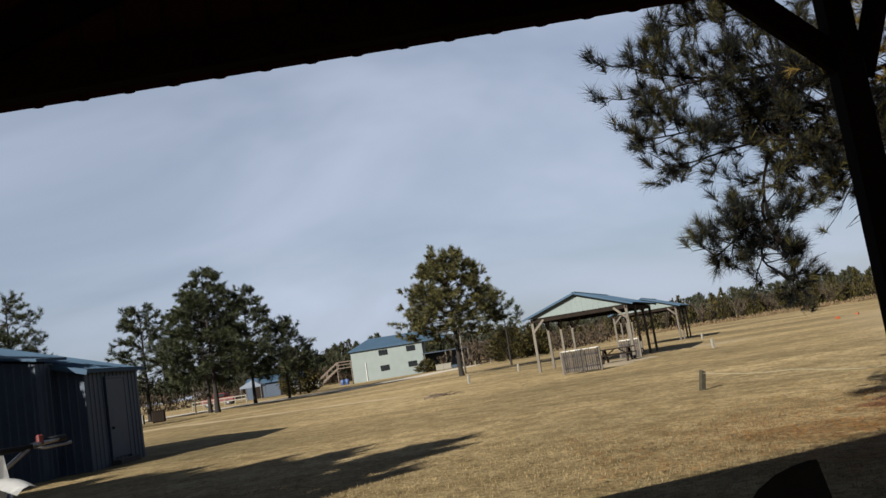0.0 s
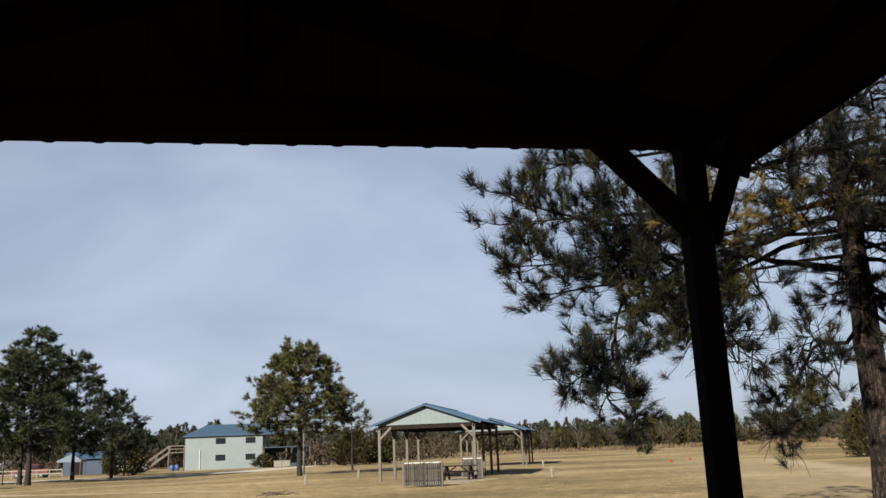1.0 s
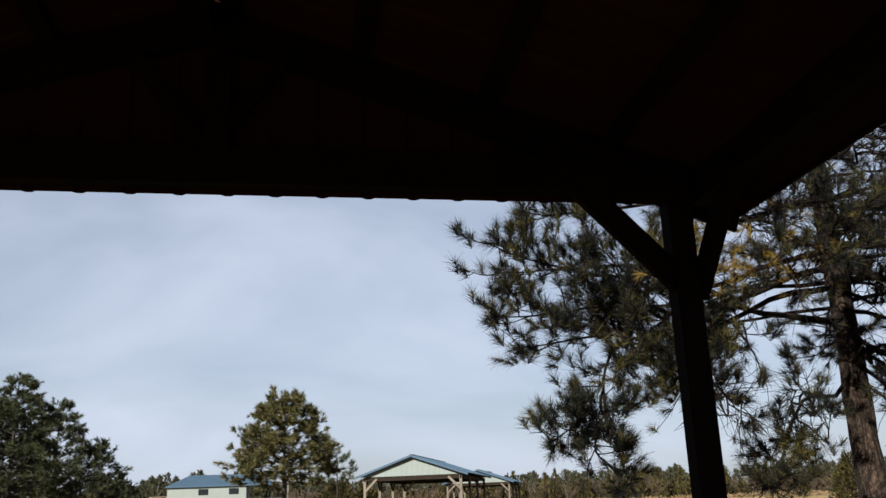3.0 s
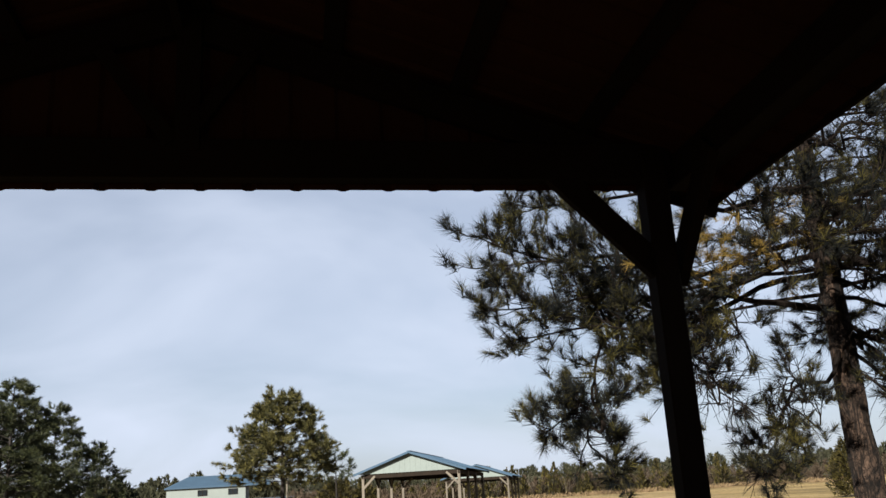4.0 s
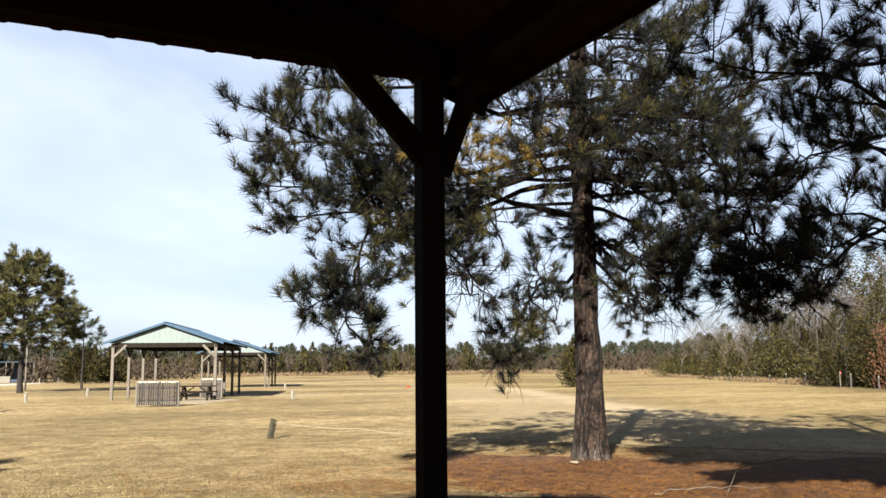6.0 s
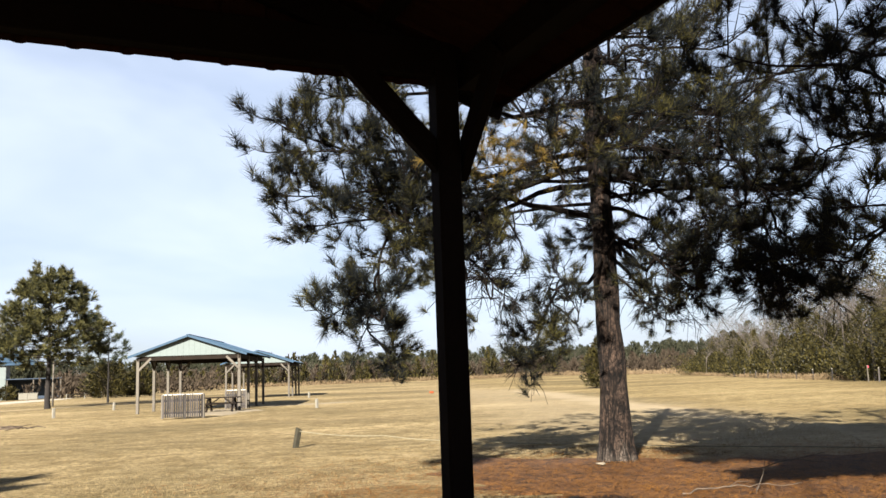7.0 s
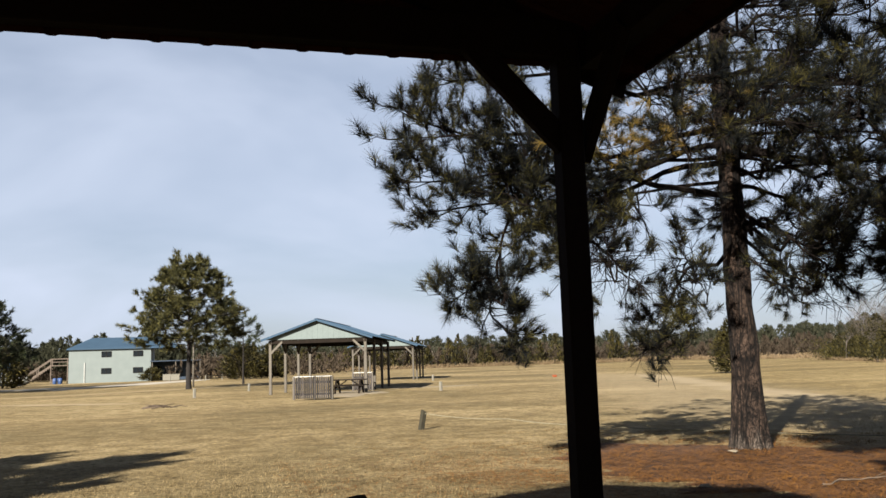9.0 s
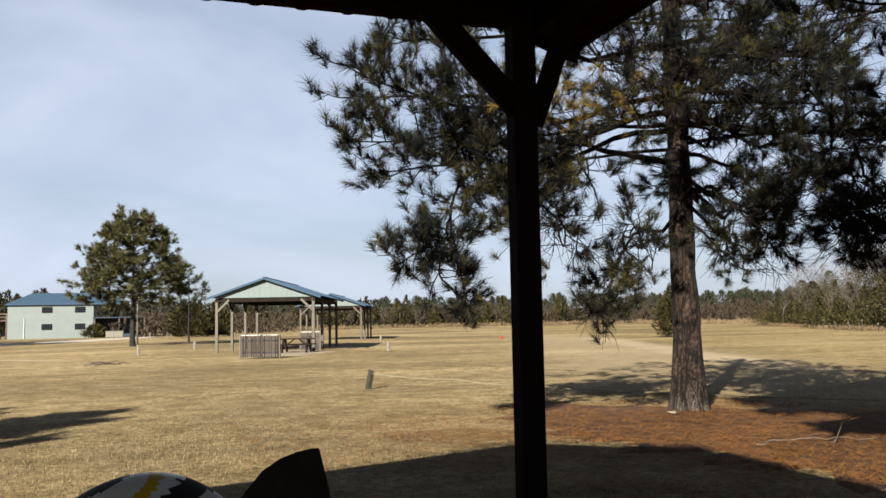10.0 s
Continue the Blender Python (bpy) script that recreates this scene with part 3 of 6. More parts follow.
# ---- open pavilions in the field ----
def build_pavilion(m):
    pv = thing("field_pavilion", m, "open timber pavilion with pale gable and blue metal roof", "pavilion", "field pavilions")
    W, L, ez, az, over = 5.35, 10.5, 3.07, 4.13, 0.45
    pitch = (az - ez) / (W / 2 + over)

    def rz(x):
        return az - pitch * abs(x - W / 2)
    for x in (0, W):
        for k in range(4):
            bm = bmesh.new()
            box(bm, (0.15, 0.15, 3.0), (x, k * L / 3, 1.5), bevel=0.012)
            part("post", bm, M["post_pale"], pv)
        bm = bmesh.new()
        bar(bm, (x, -0.1, 2.9), (x, L + 0.1, 2.9), 0.09, 0.2)
        part("side_beam", bm, M["dark_wood"], pv)
        for k in range(4):
            for way in (-1, 1):
                if 0 <= k + way <= 3:
                    bm = bmesh.new()
                    bar(bm, (x, k * L / 3, 2.3), (x, k * L / 3 + way * 0.6, 2.88), 0.06, 0.1)
                    part("brace", bm, M["dark_wood"], pv)
    for y in (0, L):
        bm = bmesh.new()
        bar(bm, (0, y, 2.9), (W, y, 2.9), 0.09, 0.2)
        part("end_beam", bm, M["dark_wood"], pv)
        for x, way in ((0, 1), (W, -1)):
            bm = bmesh.new()
            bar(bm, (x, y - 0.06, 2.25), (x + way * 0.68, y - 0.06, 2.92), 0.06, 0.12)
            part("brace", bm, M["post_pale"], pv)
    for k in range(1, 6):
        bm = bmesh.new()
        y = k * L / 6
        bar(bm, (0, y, 2.97), (W, y, 2.97), 0.05, 0.14)
        for s in (0, W):
            bar(bm, (s, y, 3.0), (W / 2, y, az - 0.12), 0.05, 0.12)
        part("truss", bm, M["dark_wood"], pv)
    for y, ac, x0 in ((-0.1, 1, -0.3), (L + 0.1, -1, W + 0.3)):
        bm = bmesh.new()
        ribbed(bm, (x0, y, 0), (ac, 0, 0), (0, 0, 1), W + 0.6, lambda s: (3.03, max(3.04, rz(x0 + ac * s) - 0.03)), pitch=0.3, rib=0.005)
        part("gable_siding", bm, M["gable"], pv)
    sl = math.hypot(1, pitch)
    for side in (1, -1):
        bm = bmesh.new()
        ribbed(bm, (W / 2, L + 0.35 if side > 0 else -0.35, az), (0, -side, 0), (side, 0, -pitch), L + 0.7, lambda s: (0, (W / 2 + over) * sl), pitch=0.3, rib=0.02)
        sheet = part("roof_sheet", bm, M["blue_roof"], pv)
        sheet.data.materials.append(M["dark_wood"])      # dark underside, for faces turned down
        for f in sheet.data.polygons:
            f.material_index = 1 if f.normal.z < -0.2 else 0
        for y in (-0.36, L + 0.36):
            bm = bmesh.new()
            bar(bm, (W / 2, y, az - 0.05), (W / 2 + side * (W / 2 + over), y, ez - 0.05 - 0.02), 0.04, 0.11)
            part("rake_trim", bm, M["blue_roof"], pv)
    bm = bmesh.new()
    bar(bm, (W / 2, -0.36, az + 0.015), (W / 2, L + 0.36, az + 0.015), 0.2, 0.02)
    part("ridge_cap", bm, M["blue_roof"], pv)
    return pv


PAV_TURN = -18.7
pav = build_pavilion(pose(3.60, 49.1, 0, 0, 0, PAV_TURN))
pav_far = copy_thing(pav, pose(12.74, 76.0, 0, 0, 0, PAV_TURN))


# ---- two-storey house with blue roof ----
def build_house():
    H = thing("house", pose(-19.4, 138.6, 0, 0, 0, 0), "two-storey pale green metal-sided house with blue roof", "house")
    W, D, ez, rz = 11.6, 10.0, 5.1, 6.85
    bm = bmesh.new()
    box(bm, (W, D, ez), (W / 2, D / 2, ez / 2))
    part("wall", bm, M["siding"], H)
    bm = bmesh.new()
    o, ins = 0.3, 2.6
    c = [bm.verts.new(v) for v in ((-o, -o, ez), (W + o + 4, -o, ez), (W + o + 4, D + o, ez), (-o, D + o, ez), (ins, D / 2, rz), (W + 4 - ins, D / 2, rz))]
    for f in ((0, 1, 5, 4), (1, 2, 5), (2, 3, 4, 5), (3, 0, 4), (3, 2, 1, 0)):
        bm.faces.new([c[i] for i in f])
    part("roof", bm, M["blue_roof"], H)
    bm = bmesh.new()
    bar(bm, (-o, -o - 0.02, ez - 0.08), (W + 4, -o - 0.02, ez - 0.08), 0.05, 0.18)
    part("gutter", bm, M["blue_roof"], H)
    for x, z in ((5.25, 4.2), (5.25, 1.7), (9.75, 4.2), (9.75, 1.7)):
        bm = bmesh.new()
        for a, b in (((-0.68, 0, -0.4), (0.68, 0, -0.4)), ((-0.68, 0, 0.4), (0.68, 0, 0.4)), ((-0.68, 0, -0.4), (-0.68, 0, 0.4)), ((0.68, 0, -0.4), (0.68, 0, 0.4)), ((0, 0, -0.4), (0, 0, 0.4))):
            bar(bm, a, b, 0.06, 0.06, (0, 1, 0))
        wf = part("window", bm, M["dark_wood"], H, "dark sliding window")
        wf.matrix_local = pose(x, -0.03, z)
        bm = bmesh.new()
        box(bm, (1.32, 0.02, 0.76), (0, 0.0, 0))
        part("pane", bm, M["glass_dark"], wf)
    bm = bmesh.new()
    bar(bm, (2.2, -0.06, 0.0), (2.2, -0.06, 3.0), 0.1, 0.1, (0, 1, 0))
    part("downpipe", bm, M["white"], H)
    # set-back wing, shaded porch with dark openings
    bm = bmesh.new()
    box(bm, (7.0, 6.0, 2.9), (W + 3.5, 6.2, 1.45))
    part("wing_wall", bm, M["shed_siding"], H)
    for x, w, h, z in ((W + 0.9, 1.0, 1.0, 1.7), (W + 2.4, 1.0, 2.05, 1.03), (W + 4.0, 1.1, 1.0, 1.6), (W + 5.6, 1.0, 2.05, 1.03)):
        bm = bmesh.new()
        box(bm, (w, 0.08, h), (x, 3.18, z))
        part("opening", bm, M["glass_dark"], H)
    bm = bmesh.new()
    box(bm, (7.6, 3.6, 0.14), (W + 3.7, 1.5, 2.95))
    part("porch_roof", bm, M["shed_siding"], H)
    for x in (W + 0.2, W + 3.6, W + 7.2):
        bm = bmesh.new()
        bar(bm, (x, -0.1, 0), (x, -0.1, 2.9), 0.14, 0.14, (0, 1, 0))
        part("porch_post", bm, M["post_pale"], H)
    # outside stair rising to a landing on the end wall
    bm = bmesh.new()
    box(bm, (2.4, 1.6, 0.12), (-1.3, 1.2, 2.7))
    st = part("landing", bm, M["tan_wood"], H, "tan wooden stair landing")
    for k in range(13):
        bm = bmesh.new()
        box(bm, (0.32, 1.3, 0.05), (-6.0 + k * 0.28, 1.2, 0.2 + k * 0.2))
        part("tread", bm, M["tan_wood"], st)
    for y in (0.5, 1.9):
        bm = bmesh.new()
        bar(bm, (-6.3, y, 0.05), (-2.5, y, 2.7), 0.06, 0.28)
        part("stringer", bm, M["tan_wood"], st)
        bm = bmesh.new()
        bar(bm, (-6.3, y, 1.05), (-2.5, y, 3.7), 0.06, 0.12)
        bar(bm, (-2.5, y, 3.7), (-0.1, y, 3.7), 0.06, 0.12)
        bar(bm, (-2.5, y, 3.25), (-0.1, y, 3.25), 0.05, 0.1)
        part("handrail", bm, M["tan_wood"], st)
        for x, z in ((-6.2, 0.0), (-4.4, 1.2), (-2.5, 0), (-0.2, 0)):
            bm = bmesh.new()
            bar(bm, (x, y, z), (x, y, max(z + 1.1, 3.7 if x > -3 else 0)), 0.12, 0.12, (0, 1, 0))
            part("stair_post", bm, M["tan_wood"], st)
    return H


build_house()


# ---- shed with a door, beside the lawn ----
def build_shed():
    s = thing("storage_shed", pose(-11.1, 24.4, 0, 0, 0, -3), "grey ribbed-metal shed with blue roof and closed door", "shed")
    ez, pit, ridge, deep = 2.85, 0.29, -5.5, 3.4

    def rz(x):
        return ez - pit * x if x > ridge else ez - pit * (2 * ridge - x)
    bm = bmesh.new()          # door wall, facing the lawn
    ribbed(bm, (0, 0, 0), (0, 1, 0), (0, 0, 1), deep, lambda q: (0.0, ez), pitch=0.25, rib=0.025)
    part("door_wall", bm, M["shed_siding"], s)
    bm = bmesh.new()          # front wall
    ribbed(bm, (-11.0, 0, 0), (1, 0, 0), (0, 0, 1), 11.0, lambda q: (0.0, rz(-11.0 + q) - 0.02), pitch=0.25, rib=0.025)
    part("front_wall", bm, M["shed_siding"], s)
    bm = bmesh.new()
    ribbed(bm, (0, deep, 0), (-1, 0, 0), (0, 0, 1), 11.0, lambda q: (0.0, rz(-q) - 0.02), pitch=0.25, rib=0.025)
    part("back_wall", bm, M["shed_siding"], s)
    bm = bmesh.new()
    ribbed(bm, (-11.0, deep, 0), (0, -1, 0), (0, 0, 1), deep, lambda q: (0.0, ez), pitch=0.25, rib=0.025)
    part("far_wall", bm, M["shed_siding"], s)
    # projecting bay, in shade, under its own low roof
    bm = bmesh.new()
    ribbed(bm, (-10.0, -0.95, 0), (1, 0, 0), (0, 0, 1), 9.1, lambda q: (0.0, 3.2 + 0.17 * min(9.1 - q, 4.6)), pitch=0.25, rib=0.025)
    ribbed(bm, (-0.9, -0.95, 0), (0, 1, 0), (0, 0, 1), 0.95, lambda q: (0.0, 3.2), pitch=0.25, rib=0.025)
    part("bay_wall", bm, M["shed_siding"], s)
    bm = bmesh.new()
    lo = [(-0.74, 3.24), (-5.5, 4.05), (-10.2, 3.25)]
    rings = [[bm.verts.new((x, y, z + h)) for y, h in ((-1.12, 0), (0.5, 0.03), (0.5, 0.11), (-1.12, 0.08))] for x, z in lo]
    for a, b in zip(rings, rings[1:]):
        for k in range(4):
            bm.faces.new((a[k], a[(k + 1) % 4], b[(k + 1) % 4], b[k]))
    bm.faces.new(rings[0][::-1])
    bm.faces.new(rings[-1])
    part("bay_roof", bm, M["blue_roof"], s)
    for side in (1, -1):
        bm = bmesh.new()
        ribbed(bm, (ridge, deep + 0.25 if side > 0 else -0.2, rz(ridge) + 0.03), (0, -side, 0), (side, 0, -pit), deep + 0.45, lambda q: (0, 5.68 * math.hypot(1, pit)), pitch=0.3, rib=0.02)
        part("roof_sheet", bm, M["blue_roof"], s)
    bm = bmesh.new()
    bar(bm, (0.16, -0.2, ez - 0.03), (0.16, deep + 0.25, ez - 0.03), 0.04, 0.12)
    part("eave_trim", bm, M["blue_roof"], s)
    bm = bmesh.new()
    bar(bm, (0.2, -0.22, ez - 0.07), (ridge, -0.22, rz(ridge) - 0.05), 0.03, 0.14)
    part("rake_trim", bm, M["blue_roof"], s)
    bm = bmesh.new()
    box(bm, (0.05, 1.12, 2.35), (0.045, 1.7, 1.4), bevel=0.01)
    d = part("door", bm, M["shed_siding"], s, "plain grey flush door")
    bm = bmesh.new()
    for y in (1.1, 2.3):
        bar(bm, (0.05, y, 0.16), (0.05, y, 2.6), 0.06, 0.07, (0, 1, 0))
    bar(bm, (0.05, 1.07, 2.61), (0.05, 2.33, 2.61), 0.06, 0.06)
    part("door_frame", bm, M["shed_siding"], d)
    bm = bmesh.new()
    bmesh.ops.create_uvsphere(bm, u_segments=10, v_segments=6, radius=0.045, matrix=Matrix.Translation((0.1, 1.24, 1.1)))
    part("door_handle", bm, M["black"], d, smooth=True)
    bm = bmesh.new()
    box(bm, (0.3, 1.3, 0.16), (0.17, 1.7, 0.08), bevel=0.01)
    part("doorstep", bm, M["grey_wood"], s)
    return s


build_shed()


# ---- trees ----
def needle_mesh(tufts, rnd, count, length, width, cone=1.15):
    """Tufts of needles: (place, way, size). Each needle is one thin blade leaning out from the shoot."""
    tufts = list(tufts)
    n = len(tufts)
    g = np.random.default_rng(rnd)
    P = np.repeat(np.array([t[0] for t in tufts], float), count, 0)
    A = np.repeat(np.array([t[1] for t in tufts], float), count, 0)
    Z = np.repeat(np.array([t[2] for t in tufts], float), count, 0)[:, None]
    N = n * count
    R = g.normal(size=(N, 3))
    R -= (R * A).sum(1, keepdims=True) * A
    R /= np.linalg.norm(R, axis=1, keepdims=True) + 1e-9
    ang = g.uniform(0.15, cone, (N, 1))
    D = A * np.cos(ang) + R * np.sin(ang)
    D[:, 2] -= 0.12
    D /= np.linalg.norm(D, axis=1, keepdims=True)
    base = P - A * g.uniform(0, 0.7, (N, 1)) * length * Z
    tip = base + D * length * Z * g.uniform(0.7, 1.1, (N, 1))
    side = np.cross(D, g.normal(size=(N, 3)))
    side /= np.linalg.norm(side, axis=1, keepdims=True) + 1e-9
    side *= width / 2 * (0.7 + 0.3 * Z)
    V = np.stack([base - side, base + side, tip], 1).reshape(-1, 3)
    F = np.arange(N * 3).reshape(N, 3)
    me = bpy.data.meshes.new("needles")
    me.from_pydata(V.tolist(), [], F.tolist())
    return me


def limb_line(start, az, length, rise, droop, bend, rnd, steps=9):
    """A limb's course: leaves the trunk, bends, and droops or lifts towards its end."""
    pts, p, a = [Vector(start)], Vector(start), radians(az)
    for k in range(steps):
        q = (k + 1) / steps
        el = rise - droop * q + rnd.uniform(-0.07, 0.07)
        a += radians(bend / steps) + rnd.uniform(-0.07, 0.07)
        p = p + Vector((math.sin(a) * math.cos(el), math.cos(a) * math.cos(el), math.sin(el))) * (length / steps)
        pts.append(p.copy())
    return pts


def limb_to(start, tip, sag, rnd, steps=11):
    """A limb that wanders from start to tip, sagging between."""
    a, b = Vector(start), Vector(tip)
    ph = rnd.uniform(0, 6)
    pts = []
    for k in range(steps + 1):
        q = k / steps
        w = math.sin(math.pi * q)
        pts.append(a.lerp(b, q) + Vector((0.2 * math.sin(5 * q + ph) * w, 0.24 * math.sin(4 * q + ph * 2) * w, 0.2 * math.sin(8 * q + ph * 1.7) * w + 0.07 * math.sin(19 * q + ph * 3) * w - sag * 4 * q * (1 - q) + 0.1 * q ** 4)))
    return pts


def along(pts, q):
    x = q * (len(pts) - 1)
    i = min(int(x), len(pts) - 2)
    return pts[i].lerp(pts[i + 1], x - i), (pts[i + 1] - pts[i]).normalized()


def bough(bm, start, tip, sag, span, r, n, rnd, thick=0.034, bare=0.18):
    """A limb whose outer span metres carry side branches, alternating left and right and curving up at their ends.
    Each side branch forks into shoots that end in one tuft of needles; some are dead and bare.
    Returns the tufts: (place, way, size)."""
    pts = limb_to(start, tip, sag, rnd, 14)
    ln = (pts[-1] - pts[0]).length
    k = len(pts) - 1
    r0 = thick * (0.5 + 0.5 * ln / 5)
    tube(bm, pts, [r0 * (1 - i / k) + 0.007 for i in range(k + 1)], 6)
    q0 = max(0.12, 1 - span / ln)
    tufts = []
    m = max(5, round(n / 2.3))
    up = Vector((0, 0, 1))
    for i in range(m):
        u = ((i + rnd.random()) / m) ** 0.8
        p, way = along(pts, min(q0 + (1 - q0) * u, 0.995))
        side = way.cross(up).normalized() * (1 if i % 2 else -1)
        lift = rnd.gauss(0.12, 0.5)
        d = (way * rnd.uniform(0.35, 0.9) + side * rnd.uniform(0.25, 0.95) + up * lift).normalized()
        l = r * (1.55 - 0.75 * u) * rnd.uniform(0.7, 1.25)
        line = [p]
        for j in range(5):
            d = (d + up * (0.1 if lift > -0.3 else -0.02) + Vector((rnd.gauss(0, 0.14), rnd.gauss(0, 0.14), rnd.gauss(0, 0.1)))).normalized()
            line.append(line[-1] + d * l / 5)
        tube(bm, line, [0.0105, 0.009, 0.0078, 0.0066, 0.0055, 0.004], 4, close=False)
        dead = rnd.random() < bare
        for j in range(rnd.randint(6, 9) if dead else rnd.randint(4, 6)):
            v = 1.0 if j == 0 and not dead else rnd.uniform(0.15 if dead else 0.3, 0.98)
            a, w = along(line, min(v, 0.995))
            fan = Vector((rnd.gauss(0, 0.7), rnd.gauss(0, 0.7), rnd.gauss(-0.25, 0.6) if dead else rnd.gauss(0.3, 0.45)))
            e = (w + (fan if v < 1 else fan * 0.25)).normalized()
            tl = rnd.uniform(0.2, 0.5) if dead else rnd.uniform(0.1, 0.3)
            mid = a + e * tl * 0.5 + Vector((rnd.gauss(0, 0.03), rnd.gauss(0, 0.03), rnd.gauss(-0.02, 0.03)))
            end = a + e * tl + up * (-0.05 if dead else 0.04)
            tube(bm, [a, mid, end], [0.0058, 0.0048, 0.003], 3, close=False)
            if not dead:
                e = ((end - mid).normalized() + up * 0.25).normalized()
                tufts.append((end, e, rnd.uniform(0.8, 1.2)))
    e = (pts[-1] - pts[-2]).normalized()
    tufts.append((pts[-1], e, 1.2))
    return tufts, pts


def pine(name, place, height, base_r, limbs, label, seed, needle, count, length, width, shoots=7, twigs=6, flare=1.45, lean=(0, 0), limb_r=0.055, clear_shoot=0.3, group="", mat_key="needles", bark="bark", sides=14, wood="twig", shoot_len=0.42, one_limb_mesh=False, bare=0.0, cone=1.15, boughs=(), taper=0.9, bough_bare=0.18):
    """A pine: tapered trunk, limbs with side shoots, and tufts of needles at the shoots' ends.
    limbs: rows of (height, azimuth, length, rise, droop, bend)."""
    rnd = random.Random(seed)
    tr = thing(name, pose(*place, 0), label, "tree", group)
    bm = bmesh.new()
    zs = [-0.15, 0.05, 0.25, 0.6, 1.2] + [1.2 + (height - 1.2) * k / (60 if sides > 20 else 12) for k in range(1, (61 if sides > 20 else 13))]
    tp = [Vector((lean[0] * (max(z, 0) / height) ** 1.5 + 0.05 * noise.noise((z * 0.4, seed, 0)), lean[1] * (max(z, 0) / height) ** 1.5 + 0.05 * noise.noise((z * 0.4, seed, 5)), z)) for z in zs]
    rr = [base_r * (flare if z < 0.1 else 1.0 + (flare - 1) * max(0, 1 - z / 0.9)) * max(0.06, 1 - taper * max(z, 0) / height) for z in zs]
    tube(bm, tp, rr, sides)
    if base_r > 0.15:
        for v in bm.verts:     # plates of bark stand proud
            c = Vector((0, 0, v.co.z))
            v.co += (v.co - c).normalized() * (0.022 * noise.noise(Vector((v.co.x * 7, v.co.y * 7, v.co.z * 2.4))) + 0.03 * noise.noise(v.co * 1.7))
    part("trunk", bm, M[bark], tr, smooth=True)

    def trunk_at(z):
        k = min(max(0, next((i for i, q in enumerate(zs) if q > z), len(zs) - 1) - 1), len(zs) - 2)
        return tp[k].lerp(tp[k + 1], (z - zs[k]) / (zs[k + 1] - zs[k]))
    tufts, joint = [], bmesh.new() if one_limb_mesh else None
    for row in limbs:
        bm = joint or bmesh.new()
        if len(row) == 3:
            pts = limb_to(trunk_at(row[0]), row[1], row[2], rnd)
            ln = (pts[-1] - pts[0]).length
        else:
            lz, az, ln, rise, droop, bend = row
            pts = limb_line(trunk_at(lz), az, ln, rise, droop, bend, rnd)
        r0 = limb_r * (0.45 + 0.55 * ln / 4.5)
        tube(bm, pts, [r0 * (1 - 0.85 * i / (len(pts) - 1)) for i in range(len(pts))], 6)
        for s in range(max(2, int(shoots * ln / 3.0))):
            q = clear_shoot + (1 - clear_shoot) * (s + rnd.random()) / max(2, int(shoots * ln / 3.0))
            p0, way = along(pts, min(q, 0.99))
            out = way.cross(Vector((0, 0, 1))).normalized() * rnd.choice((-1, 1))
            sway = (way * rnd.uniform(0.4, 1.0) + out * rnd.uniform(0.3, 1.1) + Vector((0, 0, rnd.uniform(-0.35, 0.55)))).normalized()
            sl = shoot_len * rnd.uniform(0.7, 1.9) * (1.25 - 0.5 * q) * max(0.7, ln / 3.0)
            sp = [p0]
            for k in range(4):
                sway = (sway + Vector((rnd.uniform(-0.22, 0.22), rnd.uniform(-0.22, 0.22), rnd.uniform(-0.15, 0.25)))).normalized()
                sp.append(sp[-1] + sway * sl / 4)
            tube(bm, sp, [r0 * 0.3 * (1 - 0.7 * i / 4) + 0.003 for i in range(5)], 4)
            dead = rnd.random() < bare and q < 0.7
            if dead:
                for w in range(twigs + 3):
                    p1, w1 = along(sp, rnd.uniform(0.1, 0.99))
                    tw = (w1 + Vector((rnd.uniform(-0.9, 0.9), rnd.uniform(-0.9, 0.9), rnd.uniform(-0.9, 0.5)))).normalized()
                    tl = shoot_len * rnd.uniform(0.5, 1.3)
                    mid = p1 + tw * tl * 0.5 + Vector((rnd.uniform(-0.04, 0.04), rnd.uniform(-0.04, 0.04), 0.03))
                    tube(bm, [p1, mid, p1 + tw * tl + Vector((0, 0, -0.06))], [0.006, 0.0045, 0.0025], 3, close=False)
                continue
            for w in range(twigs):
                qq = rnd.uniform(0.25, 1.0)
                p1, w1 = along(sp, min(qq, 0.99))
                tw = (w1 + Vector((rnd.uniform(-0.9, 0.9), rnd.uniform(-0.9, 0.9), rnd.uniform(-0.5, 0.8)))).normalized()
                tl = shoot_len * rnd.uniform(0.25, 0.75)
                p2 = p1 + tw * tl
                tube(bm, [p1, p1.lerp(p2, 0.5) + Vector((0, 0, -0.015)), p2], [0.006 * limb_r / 0.055, 0.005 * limb_r / 0.055, 0.003 * limb_r / 0.055], 3, close=False)
                tufts.append((p2, tw, rnd.uniform(0.75, 1.2)))
            tufts.append((sp[-1], sway, rnd.uniform(0.9, 1.3)))
        tufts.append((pts[-1], (pts[-1] - pts[-2]).normalized(), 1.2))
        if not joint:
            part("limb", bm, M[wood], tr)
    if joint:
        part("limbs", joint, M[wood], tr)
    lines = []
    for h, tip, sag, span, r, n in boughs:
        bm = bmesh.new()
        start, thick = trunk_at(h), 0.044
        # long boughs fork from one that already goes their way
        forks = [p for line in lines for p in line[2:6]]
        if forks:
            p = min(forks, key=lambda v: (v - Vector(tip)).length)
            if (p - Vector(tip)).length < 0.6 * (start - Vector(tip)).length:
                start, thick = p, 0.024
        more, pts = bough(bm, start, tip, sag * 0.6 + 0.1, span, r, n, rnd, thick, bough_bare if tip[0] > -3.2 else 0.04)
        tufts += more
        lines.append(pts)
        part("limb", bm, M[wood], tr)
